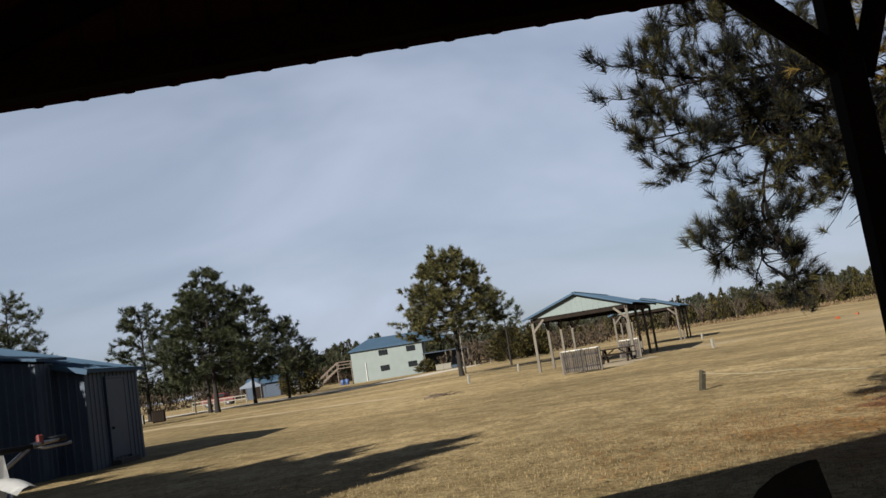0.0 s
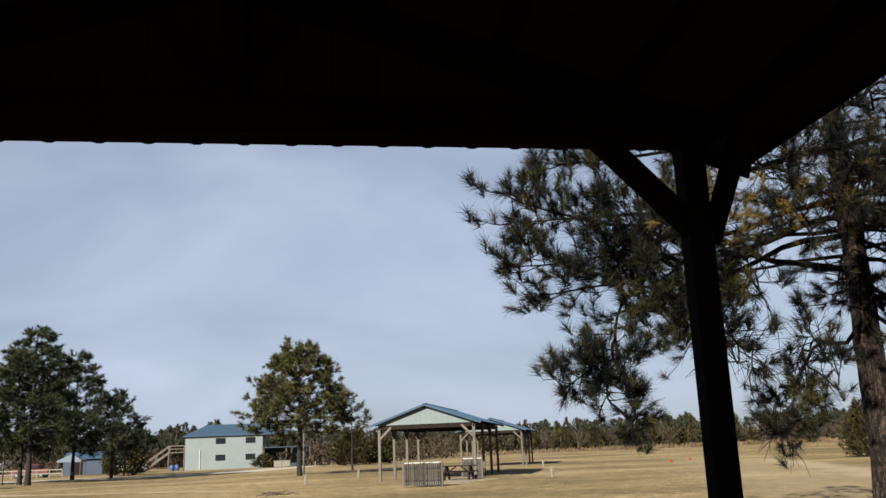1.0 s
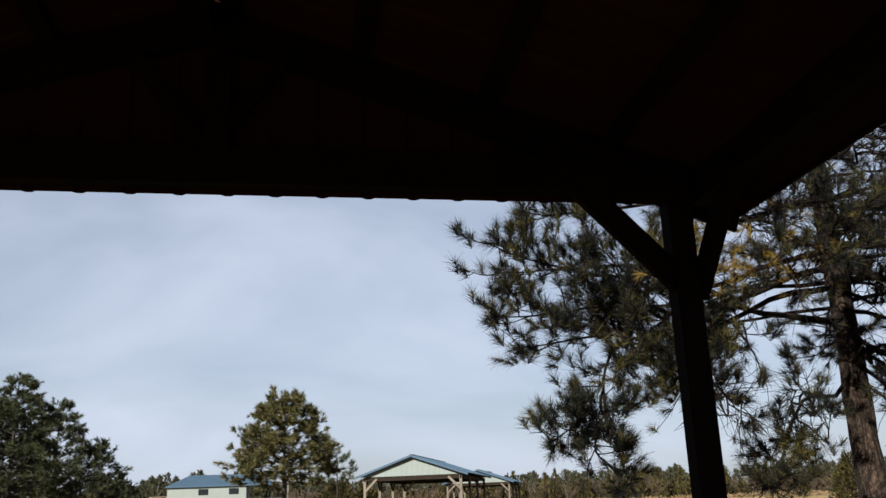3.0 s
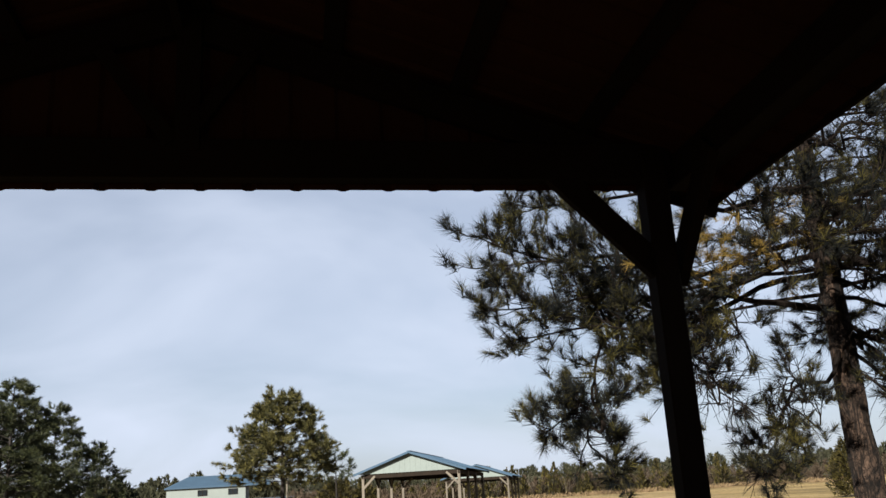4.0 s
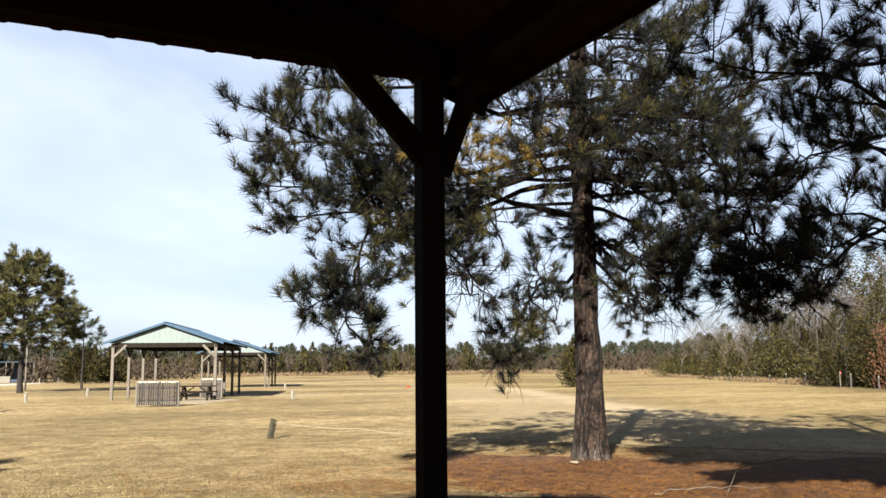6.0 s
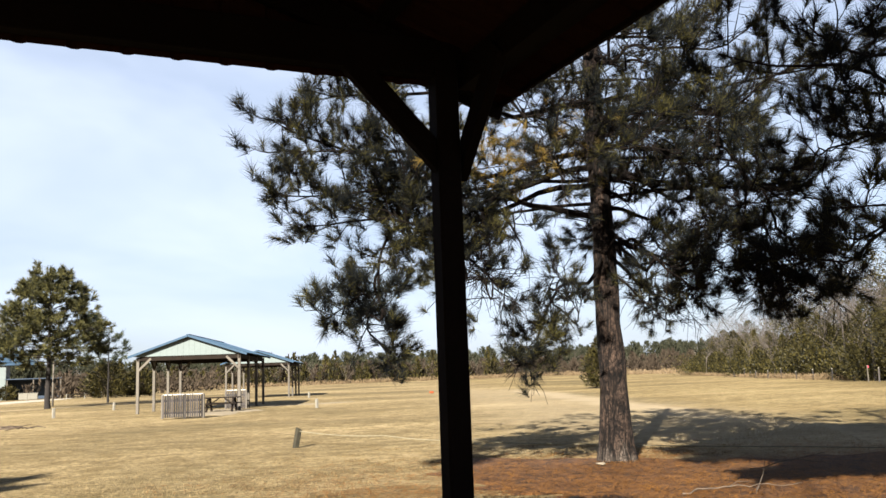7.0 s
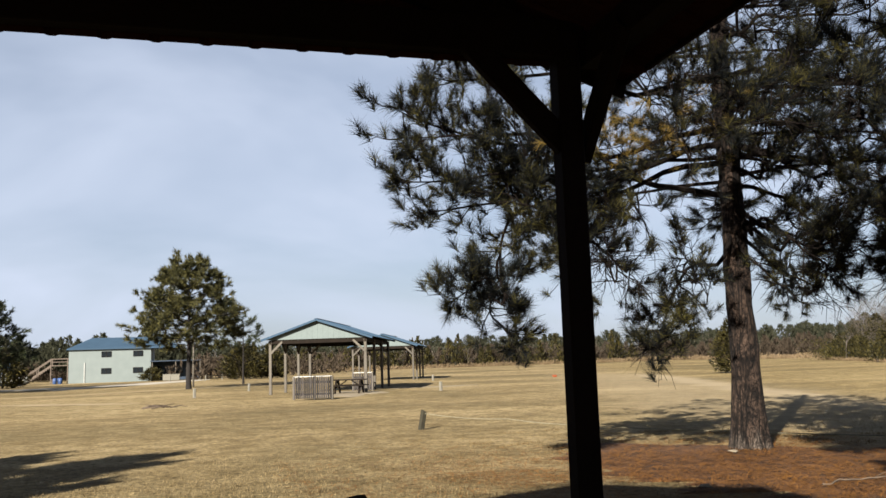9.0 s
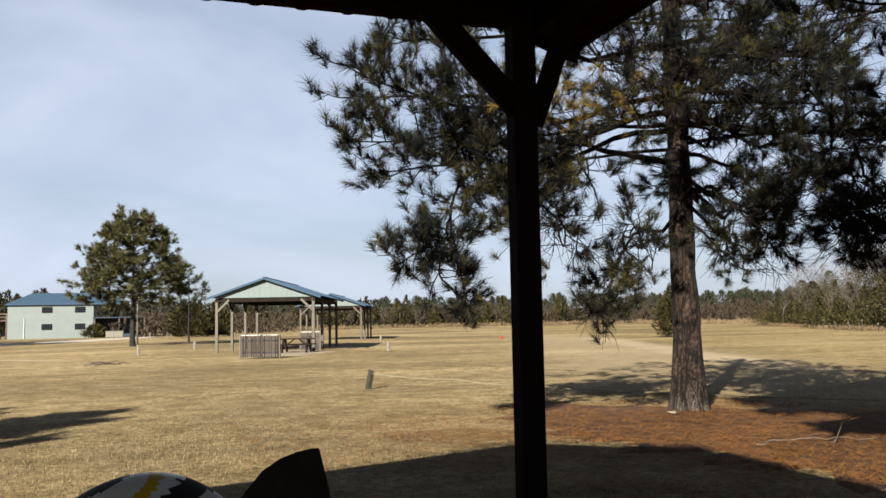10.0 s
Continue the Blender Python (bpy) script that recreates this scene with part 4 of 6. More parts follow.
    me = needle_mesh(tufts, seed, count, length, width, cone)
    me.materials.append(M[mat_key])
    cr = new("crown", me)
    cr.parent = tr
    return tr, tufts


def wild_limbs(seed, n, z0, z1, longest, rise=0.35, droop=0.35, taper=1.0, shape="dome"):
    """Limbs spread evenly round a trunk; the longest below the middle."""
    rnd = random.Random(seed)
    rows = []
    for k in range(n):
        q = (k + rnd.random()) / n
        reach = (math.sin(math.pi * (0.22 + 0.74 * q)) ** 0.8 if shape == "dome" else min(1.0, (q + 0.32) * 2.0) * (1.12 - 0.56 * q - 0.38 * q ** 3))
        rows.append((z0 + (z1 - z0) * q, k * 137.5 + rnd.uniform(-25, 25), longest * reach * rnd.uniform(0.75, 1.1), rise * (0.4 + 1.5 * q) + rnd.uniform(-0.1, 0.1), droop, rnd.uniform(-20, 20)))
    return rows


# the big pine beside the shelter. Boughs: (height on the trunk, tip, sag, leafy span, girth, shoots)
over_lawn = [
    (4.1, (-6.0, -1.3, 4.85), -0.1, 3.0, 0.42, 42), (6.2, (-5.5, -1.3, 5.3), 0.1, 2.8, 0.55, 39), (5.3, (-5.9, -1.4, 4.4), 0.1, 2.6, 0.46, 33),
    (5.0, (-5.95, -1.4, 3.8), 0.15, 2.8, 0.51, 44), (4.7, (-5.7, -1.35, 3.4), 0.08, 2.6, 0.32, 34), (4.6, (-4.8, -1.1, 3.75), 0.1, 2.2, 0.55, 33),
    (5.8, (-4.6, -1.3, 4.9), 0.1, 2.4, 0.60, 39), (6.8, (-4.3, -1.1, 5.9), 0.05, 2.2, 0.55, 33), (4.3, (-4.1, -0.9, 3.3), 0.1, 1.8, 0.46, 30),
    (3.5, (-5.25, -1.2, 2.22), 0.1, 2.6, 0.3, 46), (3.8, (-4.75, -1.1, 2.32), 0.06, 1.6, 0.24, 20), (3.4, (-4.3, -1.0, 2.02), 0.1, 2.2, 0.3, 38),
]
before_trunk = [
    (5.6, (-2.9, -1.3, 4.95), 0.1, 2.0, 0.60, 39), (5.9, (-1.8, -1.6, 5.4), 0.1, 1.8, 0.60, 47),
    (5.0, (-0.8, -1.6, 4.9), 0.1, 1.4, 0.50, 39), (5.6, (0.2, -1.8, 5.5), 0.0, 1.4, 0.50, 36), (4.0, (-2.9, -0.8, 3.85), 0.1, 1.8, 0.50, 39), (3.7, (-2.9, -0.7, 3.35), 0.1, 1.9, 0.45, 39),
    (3.6, (-1.9, -0.5, 1.5), -0.35, 1.1, 0.36, 62), (3.7, (-2.2, -0.6, 2.35), -0.2, 1.1, 0.35, 18), (3.7, (0.05, -1.0, 3.5), 0.0, 0.9, 0.25, 10),
    (3.95, (-3.5, -0.9, 3.3), 0.05, 2.6, 0.50, 47), (3.9, (-2.7, -0.8, 2.8), -0.05, 1.8, 0.45, 39), (3.8, (-1.6, -0.7, 2.9), 0.0, 1.3, 0.42, 31), (3.75, (-1.3, -0.8, 2.3), -0.1, 1.0, 0.35, 21), (3.9, (-2.3, -0.9, 3.7), 0.05, 1.8, 0.45, 34),
    (5.4, (-1.7, -2.5, 5.2), 0.0, 1.8, 0.50, 39), (4.9, (-1.4, -2.3, 4.6), 0.0, 1.6, 0.45, 34), (4.4, (-2.2, -1.6, 4.3), 0.05, 1.8, 0.50, 34), (4.0, (-3.4, -1.0, 3.0), 0.1, 2.0, 0.45, 34), (5.0, (-3.4, -1.2, 4.3), 0.1, 2.4, 0.50, 36),
    (6.6, (-2.6, -1.6, 6.3), 0.0, 2.4, 0.70, 44), (7.0, (-0.8, -2.0, 6.6), 0.0, 2.0, 0.70, 42),
    (7.2, (-1.3, -1.5, 7.3), 0.0, 1.9, 0.60, 40), (7.6, (0.4, -1.6, 7.8), 0.0, 1.7, 0.60, 38), (7.0, (-2.3, -1.3, 7.0), 0.0, 2.2, 0.60, 40), (7.3, (1.5, -1.2, 7.5), 0.0, 1.9, 0.60, 38), (8.1, (-0.8, -1.0, 8.4), 0.0, 1.4, 0.55, 34),
]
to_the_right = [
    (4.6, (0.5, -1.6, 4.25), 0.0, 1.5, 0.50, 32), (5.0, (1.3, -1.4, 4.7), 0.0, 1.9, 0.55, 38), (4.3, (1.9, -1.2, 3.75), 0.05, 2.0, 0.50, 35), (5.6, (1.4, -2.2, 5.9), 0.0, 2.0, 0.60, 38),
    (6.0, (0.6, -1.5, 6.0), 0.0, 1.6, 0.55, 35), (4.8, (-0.3, -1.8, 4.6), 0.0, 1.4, 0.50, 32), (5.3, (-0.6, -2.2, 5.3), 0.0, 1.6, 0.55, 35), (6.3, (-0.2, -2.0, 6.3), 0.0, 1.8, 0.60, 35),
    (5.8, (2.2, -2.0, 5.6), 0.0, 2.2, 0.60, 38), (4.9, (2.5, -1.2, 4.8), 0.05, 2.4, 0.60, 38), (5.2, (0.2, -2.4, 5.0), 0.0, 1.6, 0.50, 32), (3.9, (1.2, -1.0, 3.4), 0.0, 1.3, 0.40, 24),
    (6.4, (0.7, -2.3, 6.4), 0.05, 2.0, 0.65, 39), (6.9, (1.7, -2.4, 6.9), 0.0, 2.2, 0.70, 39), (5.8, (1.3, -3.3, 5.7), 0.05, 2.4, 0.65, 40), (6.2, (2.6, -1.6, 6.2), 0.1, 2.4, 0.70, 40),
    (5.2, (0.9, -2.5, 5.1), 0.05, 2.2, 0.60, 40), (5.4, (2.0, -1.7, 5.2), 0.1, 2.4, 0.65, 42), (4.4, (1.0, -3.1, 4.2), 0.1, 2.4, 0.60, 40), (4.6, (2.3, -1.9, 4.3), 0.1, 2.6, 0.65, 42),
    (3.9, (0.5, -2.0, 2.95), -0.1, 1.6, 0.50, 36), (3.8, (1.5, -1.4, 3.0), -0.1, 1.8, 0.50, 36), (3.9, (1.4, -2.9, 2.85), -0.1, 2.0, 0.50, 40), (3.8, (2.4, -2.0, 2.9), 0.05, 2.2, 0.50, 40),
    (3.65, (0.15, -1.3, 2.35), -0.15, 1.2, 0.40, 26), (3.6, (0.6, -0.9, 2.15), -0.15, 1.3, 0.40, 26), (3.7, (1.9, -3.0, 2.4), -0.1, 1.8, 0.45, 31),
    (3.7, (0.6, -1.9, 2.5), -0.15, 1.4, 0.42, 34), (3.6, (1.5, -2.4, 2.35), -0.15, 1.6, 0.42, 36), (3.7, (2.1, -1.4, 2.5), -0.1, 1.8, 0.45, 36), (3.6, (0.9, -1.0, 2.6), -0.1, 1.2, 0.40, 26),
    (3.9, (3.0, -2.4, 2.7), 0.0, 2.0, 0.50, 36), (4.0, (2.6, -3.0, 3.6), 0.0, 2.4, 0.60, 36), (5.0, (2.8, -3.2, 5.0), 0.0, 2.4, 0.60, 36),
    (4.1, (1.1, -1.3, 3.9), 0.0, 1.6, 0.50, 44), (4.0, (1.5, -1.5, 3.5), 0.0, 1.8, 0.50, 36), (3.8, (1.2, -0.9, 2.9), -0.1, 1.6, 0.40, 36), (4.2, (2.2, -0.9, 4.1), 0.05, 2.2, 0.50, 40),
    (3.8, (1.9, -1.6, 2.8), -0.1, 1.9, 0.45, 38),
    (4.2, (3.6, -0.9, 3.4), 0.1, 2.4, 0.60, 36), (5.0, (3.8, 0.2, 4.7), 0.1, 2.6, 0.70, 36), (5.8, (3.6, 1.0, 5.6), 0.1, 2.6, 0.70, 36),
]
away = [w for w in wild_limbs(8, 60, 3.9, 8.8, 4.6, 0.2, 0.25, shape="cone") if (w[1] + 50) % 360 < 175]
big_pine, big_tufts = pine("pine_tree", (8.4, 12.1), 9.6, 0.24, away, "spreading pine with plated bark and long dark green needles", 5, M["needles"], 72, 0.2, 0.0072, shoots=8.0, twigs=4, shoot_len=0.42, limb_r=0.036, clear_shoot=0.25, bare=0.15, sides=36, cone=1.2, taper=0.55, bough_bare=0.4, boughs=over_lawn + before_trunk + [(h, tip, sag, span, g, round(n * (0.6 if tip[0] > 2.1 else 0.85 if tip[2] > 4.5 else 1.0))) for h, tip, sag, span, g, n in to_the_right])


def sere_spray(tree, seed):
    """A spray of dying, orange needles on a low limb."""
    rnd = random.Random(seed)
    tufts = []
    for k in range(120):
        p = Vector((-2.4 + rnd.gauss(0, 0.68), -1.6 + rnd.gauss(0, 0.3), 4.68 + rnd.gauss(0, 0.27)))
        tufts.append((p, Vector((rnd.uniform(-1, 0.4), rnd.uniform(-1, 0.2), rnd.uniform(-0.3, 0.7))).normalized(), rnd.uniform(0.7, 1.1)))
    me = needle_mesh(tufts, seed, 40, 0.18, 0.006)
    me.materials.append(M["needles_sere"])
    ob = new("dying_needles", me)
    ob.parent = tree
    ob["label"] = "orange dying needles"


sere_spray(big_pine, 4)
# a second pine close by, outside the view on the right, its boughs reaching in
near_boughs = [
    (4.6, (-5.1, -1.2, 4.0), 0.1, 2.6, 0.55, 26), (4.4, (-5.1, -1.5, 3.45), 0.1, 2.4, 0.44, 23), (4.0, (-4.7, -0.9, 2.9), 0.1, 2.4, 0.44, 21), (3.7, (-4.4, -0.3, 2.5), -0.1, 2.4, 0.39, 23),
    (5.2, (-5.1, -1.1, 4.7), 0.1, 2.6, 0.55, 26), (5.8, (-4.9, -1.6, 5.0), 0.1, 2.6, 0.55, 25), (5.0, (-5.4, -0.3, 4.6), 0.1, 2.6, 0.55, 25), (4.2, (-3.4, -1.8, 3.2), 0.1, 2.0, 0.55, 23),
    (4.8, (-3.2, 0.8, 4.2), 0.1, 2.0, 0.66, 23), (3.8, (-2.8, 0.8, 2.8), 0.1, 2.0, 0.55, 21),
]
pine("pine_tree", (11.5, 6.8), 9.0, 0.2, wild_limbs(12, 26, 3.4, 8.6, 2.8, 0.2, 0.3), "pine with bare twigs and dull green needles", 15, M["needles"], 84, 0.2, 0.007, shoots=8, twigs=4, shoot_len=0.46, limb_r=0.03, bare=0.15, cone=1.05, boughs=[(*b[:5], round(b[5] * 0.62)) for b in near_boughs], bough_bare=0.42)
# dense unseen pines added beside the shelter to cast shadows across lawn and straw


def shade_pine(place, height, spread, low, seed, shape="cone", n=60, r=0.2):
    return pine("pine_tree", place, height, r, wild_limbs(seed, n, low, height * 0.97, spread, 0.3, 0.35, shape=shape), "dense green pine out of view, added to cast shade", seed, M["needles_far"], 12, 0.6, 0.4, shoots=6, twigs=4, shoot_len=0.5, limb_r=0.05, mat_key="needles_far", bark="bark_far", one_limb_mesh=True, group="pines beside the lawn")


shade_pine((4.35, 0.95), 9.8, 2.5, 5.7, 29)
shade_pine((-13.6, 6.0), 8.0, 2.6, 1.0, 46, "dome")
shade_pine((-16.4, 9.6), 6.8, 2.4, 0.8, 47, "dome")
# tall unseen crown, invented to shade the ground beside the big pine's trunk
shade_pine((-5.5, -8.0), 15.0, 1.6, 13.4, 44, "dome", n=30, r=0.09)
shade_pine((-14.2, 1.4), 10.4, 2.9, 1.6, 21)
shade_pine((-19.4, 2.0), 11.0, 3.4, 1.6, 27, "dome")
shade_pine((-23.0, 4.2), 11.0, 3.6, 1.6, 28, "dome")
# unseen pines added to keep the shed's front wall in shade
shade_pine((-18.6, 18.3), 7.6, 3.0, 0.8, 24, "dome")
shade_pine((-23.4, 18.6), 8.6, 3.4, 0.8, 30, "dome")
shade_pine((-24.6, 10.4), 11.0, 3.4, 1.4, 23, "dome")
shade_pine((-29.2, 10.8), 11.0, 3.8, 1.2, 25, "dome")
shade_pine((-26.3, 10.8), 10.8, 3.4, 1.2, 26, "dome")


# trees across the lawn
def lawn_pine(place, height, spread, seed, low, label, n=44, r=0.2, count=34, group="lawn pines", lean=(0, 0), shape="cone", key="needles_far", clear=0.35):
    return pine("pine_tree", place, height, r, wild_limbs(seed, n, low, height * 0.97, spread, 0.38, 0.3, shape=shape), label, seed, M[key], count, 0.42, 0.046, shoots=6, twigs=5, shoot_len=0.75, limb_r=0.05, mat_key=key, bark="bark_far", sides=8, wood="bark_far", flare=1.2, group=group, lean=lean, clear_shoot=clear)


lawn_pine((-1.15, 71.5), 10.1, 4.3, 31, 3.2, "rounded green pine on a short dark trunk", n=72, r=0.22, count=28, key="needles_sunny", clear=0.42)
lawn_pine((3.6, 84.0), 6.4, 2.0, 41, 3.4, "small dark pine beyond the rounded one", n=14, r=0.1, count=14)
lawn_pine((-23.8, 78.8), 12.9, 4.6, 32, 3.0, "tall dark pine in a clump", n=80, r=0.24, count=26)
lawn_pine((-25.6, 82.5), 11.0, 4.2, 33, 3.0, "tall dark pine in a clump", n=54, r=0.2, count=26)
lawn_pine((-24.4, 95.0), 12.7, 4.4, 34, 3.0, "dark pine in a clump", n=54, r=0.2, count=26)
lawn_pine((-20.8, 96.0), 8.6, 3.8, 35, 2.2, "low dark pine in a clump", n=44, r=0.16, count=20)
lawn_pine((-32.0, 84.0), 11.2, 4.2, 36, 2.6, "grey-green open pine in a clump", n=50, r=0.22, count=20)
lawn_pine((-42.0, 78.0), 13.6, 5.0, 37, 2.6, "grey-green open pine behind the shed", n=48, r=0.22, count=18)
lawn_pine((-33.0, 60.0), 8.2, 3.0, 38, 2.6, "dull green pine behind the shed", n=24, r=0.16, count=20)


def cedar(place, height, spread, seed, label, count=2600, size=0.34, mat_key="cedar", group="cedars"):
    """A bushy cedar: foliage sprays to the ground, uneven outline."""
    t = thing("cedar_tree", pose(*place, 0), label, "tree", group)
    bm = bmesh.new()
    tube(bm, [(0, 0, -0.1), (0, 0, height * 0.5), (0, 0, height * 0.95)], [0.12, 0.07, 0.015], 6)
    part("trunk", bm, M["bark_far"], t)
    g = np.random.default_rng(seed)
    n = count
    q = g.beta(1.2, 1.6, n)
    a = g.uniform(0, math.tau, n)
    lobes = 1 + 0.22 * np.sin(a * 3 + seed + q * 5) + 0.15 * np.sin(a * 7 + q * 11)
    r = spread * np.clip(np.sin(np.pi * (0.12 + 0.83 * q)) ** 0.7 * (1.08 - 0.62 * q), 0.04, None) * lobes * g.uniform(0.55, 1.05, n)
    P = np.stack([r * np.cos(a), r * np.sin(a), 0.08 + q * height * g.uniform(0.95, 1.04, n)], 1)
    D = np.stack([np.cos(a), np.sin(a), g.uniform(-0.2, 1.2, n)], 1) + g.normal(size=(n, 3)) * 0.5
    D /= np.linalg.norm(D, axis=1, keepdims=True)
    side = np.cross(D, g.normal(size=(n, 3)))
    side /= np.linalg.norm(side, axis=1, keepdims=True)
    L = size * g.uniform(0.6, 1.4, (n, 1))
    V = np.stack([P, P + D * L * 0.5 - side * L * 0.11, P + D * L, P + D * L * 0.5 + side * L * 0.11], 1).reshape(-1, 3)
    raw("crown", V.tolist(), np.arange(4 * n).reshape(n, 4).tolist(), M[mat_key], t)
    return t


cedar((-22.6, 111.0), 4.6, 2.6, 51, "broad round cedar bush beside the drive", count=6000, size=0.45)
cedar((5.0, 118.0), 4.6, 3.0, 52, "round dark cedar beyond the drive", count=5600, size=0.45)
cedar((9.0, 121.0), 3.8, 2.4, 53, "round dark cedar beyond the drive", count=4400, size=0.45)
cedar((-7.4, 135.0), 1.9, 1.7, 54, "shrub against the house wall", count=1800, size=0.4)
cedar((38.5, 57.0), 4.0, 1.6, 55, "conical olive cedar at the field edge", count=7000, size=0.26)
cedar((51.0, 38.8), 7.8, 2.8, 56, "tall olive cedar at the wood's edge", count=15000, size=0.2)
cedar((51.4, 43.0), 5.6, 2.4, 57, "olive cedar beside the taller one", count=9000, size=0.2)
cedar((46.8, 31.0), 6.4, 2.5, 58, "dark olive cedar at the wood's edge", count=11000, size=0.2)


# ---- woods: a mixed belt of pines, cedars, bare trees and brush round the field ----
def woods(name, spots, label, seed, mat_key, tall, wide, per, size, kind_shape="pine", thin=0.2, upright=False):
    g = np.random.default_rng(seed)
    VV = []
    upright = upright or kind_shape == "brush"
    for x, y in spots:
        h = tall * (g.uniform(0.45, 1.35) if kind_shape == "brush" else g.uniform(0.55, 1.2))
        w = wide * g.uniform(0.6, 1.5)
        n = per
        q = g.uniform(0, 1, n)
        a = g.uniform(0, math.tau, n)
        if kind_shape == "pine":
            zz = h * (0.38 + 0.62 * q)
            rr = w * np.sqrt(np.clip(1 - (2 * q - 0.75) ** 2 / 1.6, 0.02, 1)) * (1 - 0.55 * q)
        elif kind_shape == "cedar":
            zz = h * q
            rr = w * (1.05 - q) * np.clip(q * 6, 0.5, 1)
        else:
            zz = h * q ** 0.8
            rr = w * (0.4 + 0.6 * g.uniform(0, 1, n))
        rr = rr * g.uniform(0.35, 1.05, n) * (1 + 0.3 * np.sin(a * 3 + x))
        P = np.stack([x + rr * np.cos(a), y + rr * np.sin(a), zz], 1)
        D = g.normal(size=(n, 3)) * (0.4 if upright else 1.0) + np.stack([np.cos(a) * 0.7, np.sin(a) * 0.7, (1.3 if upright else 0.35) + 0 * a], 1)
        D /= np.linalg.norm(D, axis=1, keepdims=True)
        s = np.cross(D, g.normal(size=(n, 3)))
        s /= np.linalg.norm(s, axis=1, keepdims=True)
        L = size * g.uniform(0.5, 1.5, (n, 1))
        VV.append(np.stack([P - D * L * 0.5, P - s * L * thin, P + D * L * 0.5, P + s * L * thin], 1).reshape(-1, 3))
    V = np.concatenate(VV)
    ob = raw(name, V.tolist(), np.arange(len(V)).reshape(-1, 4).tolist(), M[mat_key])
    return tagged(ob, label, "woods", kind="stuff")


def sticks(name, spots, label, seed, tall, spread, per, thick, mat_key="bare"):
    """Bare trees: stems that fork into finer and finer twigs, as thin blades."""
    g = random.Random(seed)
    verts, faces = [], []

    def blade(a, b, w0, w1):
        way = (b - a).normalized()
        for s in (way.cross(Vector((0, -1, 0.2))), way.cross(Vector((1, 0.1, 0)))):
            if s.length < 1e-3:
                continue
            s = s.normalized()
            k = len(verts)
            verts.extend([a - s * w0 / 2, a + s * w0 / 2, b + s * w1 / 2, b - s * w1 / 2])
            faces.append((k, k + 1, k + 2, k + 3))

    def grow(p, way, ln, w, depth):
        q = p + way * ln
        blade(p, q, w, w * 0.7)
        if depth == 0:
            return
        for _ in range(per if depth > 1 else per + 1):
            nw = (way + Vector((g.uniform(-0.75, 0.75), g.uniform(-0.75, 0.75), g.uniform(-0.2, 0.45)))).normalized()
            grow(p.lerp(q, g.uniform(0.55, 1.0)), nw, ln * g.uniform(0.5, 0.8), w * 0.55, depth - 1)
    for x, y in spots:
        h = tall * g.uniform(0.7, 1.2)
        grow(Vector((x, y, -0.1)), Vector((g.uniform(-0.1, 0.1), g.uniform(-0.1, 0.1), 1)).normalized(), h * 0.42, thick * g.uniform(0.7, 1.2), 4)
    ob = raw(name, [tuple(v) for v in verts], faces, M[mat_key])
    return tagged(ob, label, "woods", kind="stuff")


def belt(p, q, n, depth, seed):
    g = random.Random(seed)
    p, q = Vector((*p, 0)), Vector((*q, 0))
    out = Vector((-(q - p).y, (q - p).x, 0)).normalized()
    return [tuple((p.lerp(q, (k + g.random()) / n) + out * g.uniform(0, depth)).xy) for k in range(n)]


FAR_A, FAR_B, FAR_C = (-60, 232), (112, 212), (92, 112)
NEAR_A, NEAR_B, NEAR_C = (92, 112), (56, 50), (50, 24)
woods("far_pines", belt(FAR_A, FAR_B, 380, 26, 1) + belt((112, 212), (150, 150), 150, 22, 2), "distant belt of pines along the field", 61, "woods", 7.2, 2.8, 270, 0.92, thin=0.15, upright=True)
sticks("far_bare_trees", belt((-60, 221), (112, 201), 240, 5, 3) + belt((112, 206), (140, 150), 40, 6, 30), "leafless trunks before the far pines", 62, 6.2, 1.5, 2, 0.1, "bare_far")
woods("far_brush", belt((-70, 222), (112, 202), 270, 6, 4) + belt((112, 202), (125, 150), 50, 6, 31), "brown brush along the far edge", 63, "brush", 4.6, 2.6, 280, 1.0, "cedar", thin=0.1, upright=True)
woods("field_cedars", belt((10, 205), (108, 196), 26, 6, 45), "dark olive cedars standing in the far brush", 74, "cedar", 6.6, 3.0, 420, 0.75, "cedar", thin=0.15, upright=True)
woods("field_edge_grass", belt((-30, 196), (110, 182), 300, 8, 5) + belt((110, 182), (100, 118), 120, 6, 32), "strip of tall dry grass at the field edge", 64, "tallgrass", 0.8, 1.6, 40, 0.5, "brush", thin=0.1)
woods("left_pines", belt((-130, 150), (-40, 190), 150, 24, 6) + belt((-40, 185), (-4, 190), 90, 20, 7), "dark pines behind the house", 65, "woods", 8.0, 2.8, 220, 0.95, thin=0.15, upright=True)
woods("left_brush", belt((-120, 140), (-30, 180), 90, 6, 8) + belt((2, 128), (30, 170), 40, 10, 9), "brown brush behind the drive", 66, "brush", 3.0, 2.0, 60, 0.7, "brush")
# right-hand edge, nearer
woods("edge_scrub", belt((96, 108), (60, 46), 40, 8, 40) + belt((60, 46), (54, 22), 20, 6, 41), "leafless brown scrub at the wood's edge", 73, "scrub", 5.0, 2.0, 700, 0.28, "brush", thin=0.06)
woods("edge_pines", belt(NEAR_A, NEAR_B, 16, 16, 10) + belt((58, 60), NEAR_C, 9, 12, 11), "young pines at the wood's edge", 67, "cedar", 7.8, 2.4, 2000, 0.22, thin=0.15)
woods("edge_cedars", belt(NEAR_A, NEAR_B, 36, 4, 12) + belt(NEAR_B, NEAR_C, 14, 3, 13), "olive cedars at the wood's edge", 68, "cedar", 4.6, 2.6, 2000, 0.19, "cedar", thin=0.18)
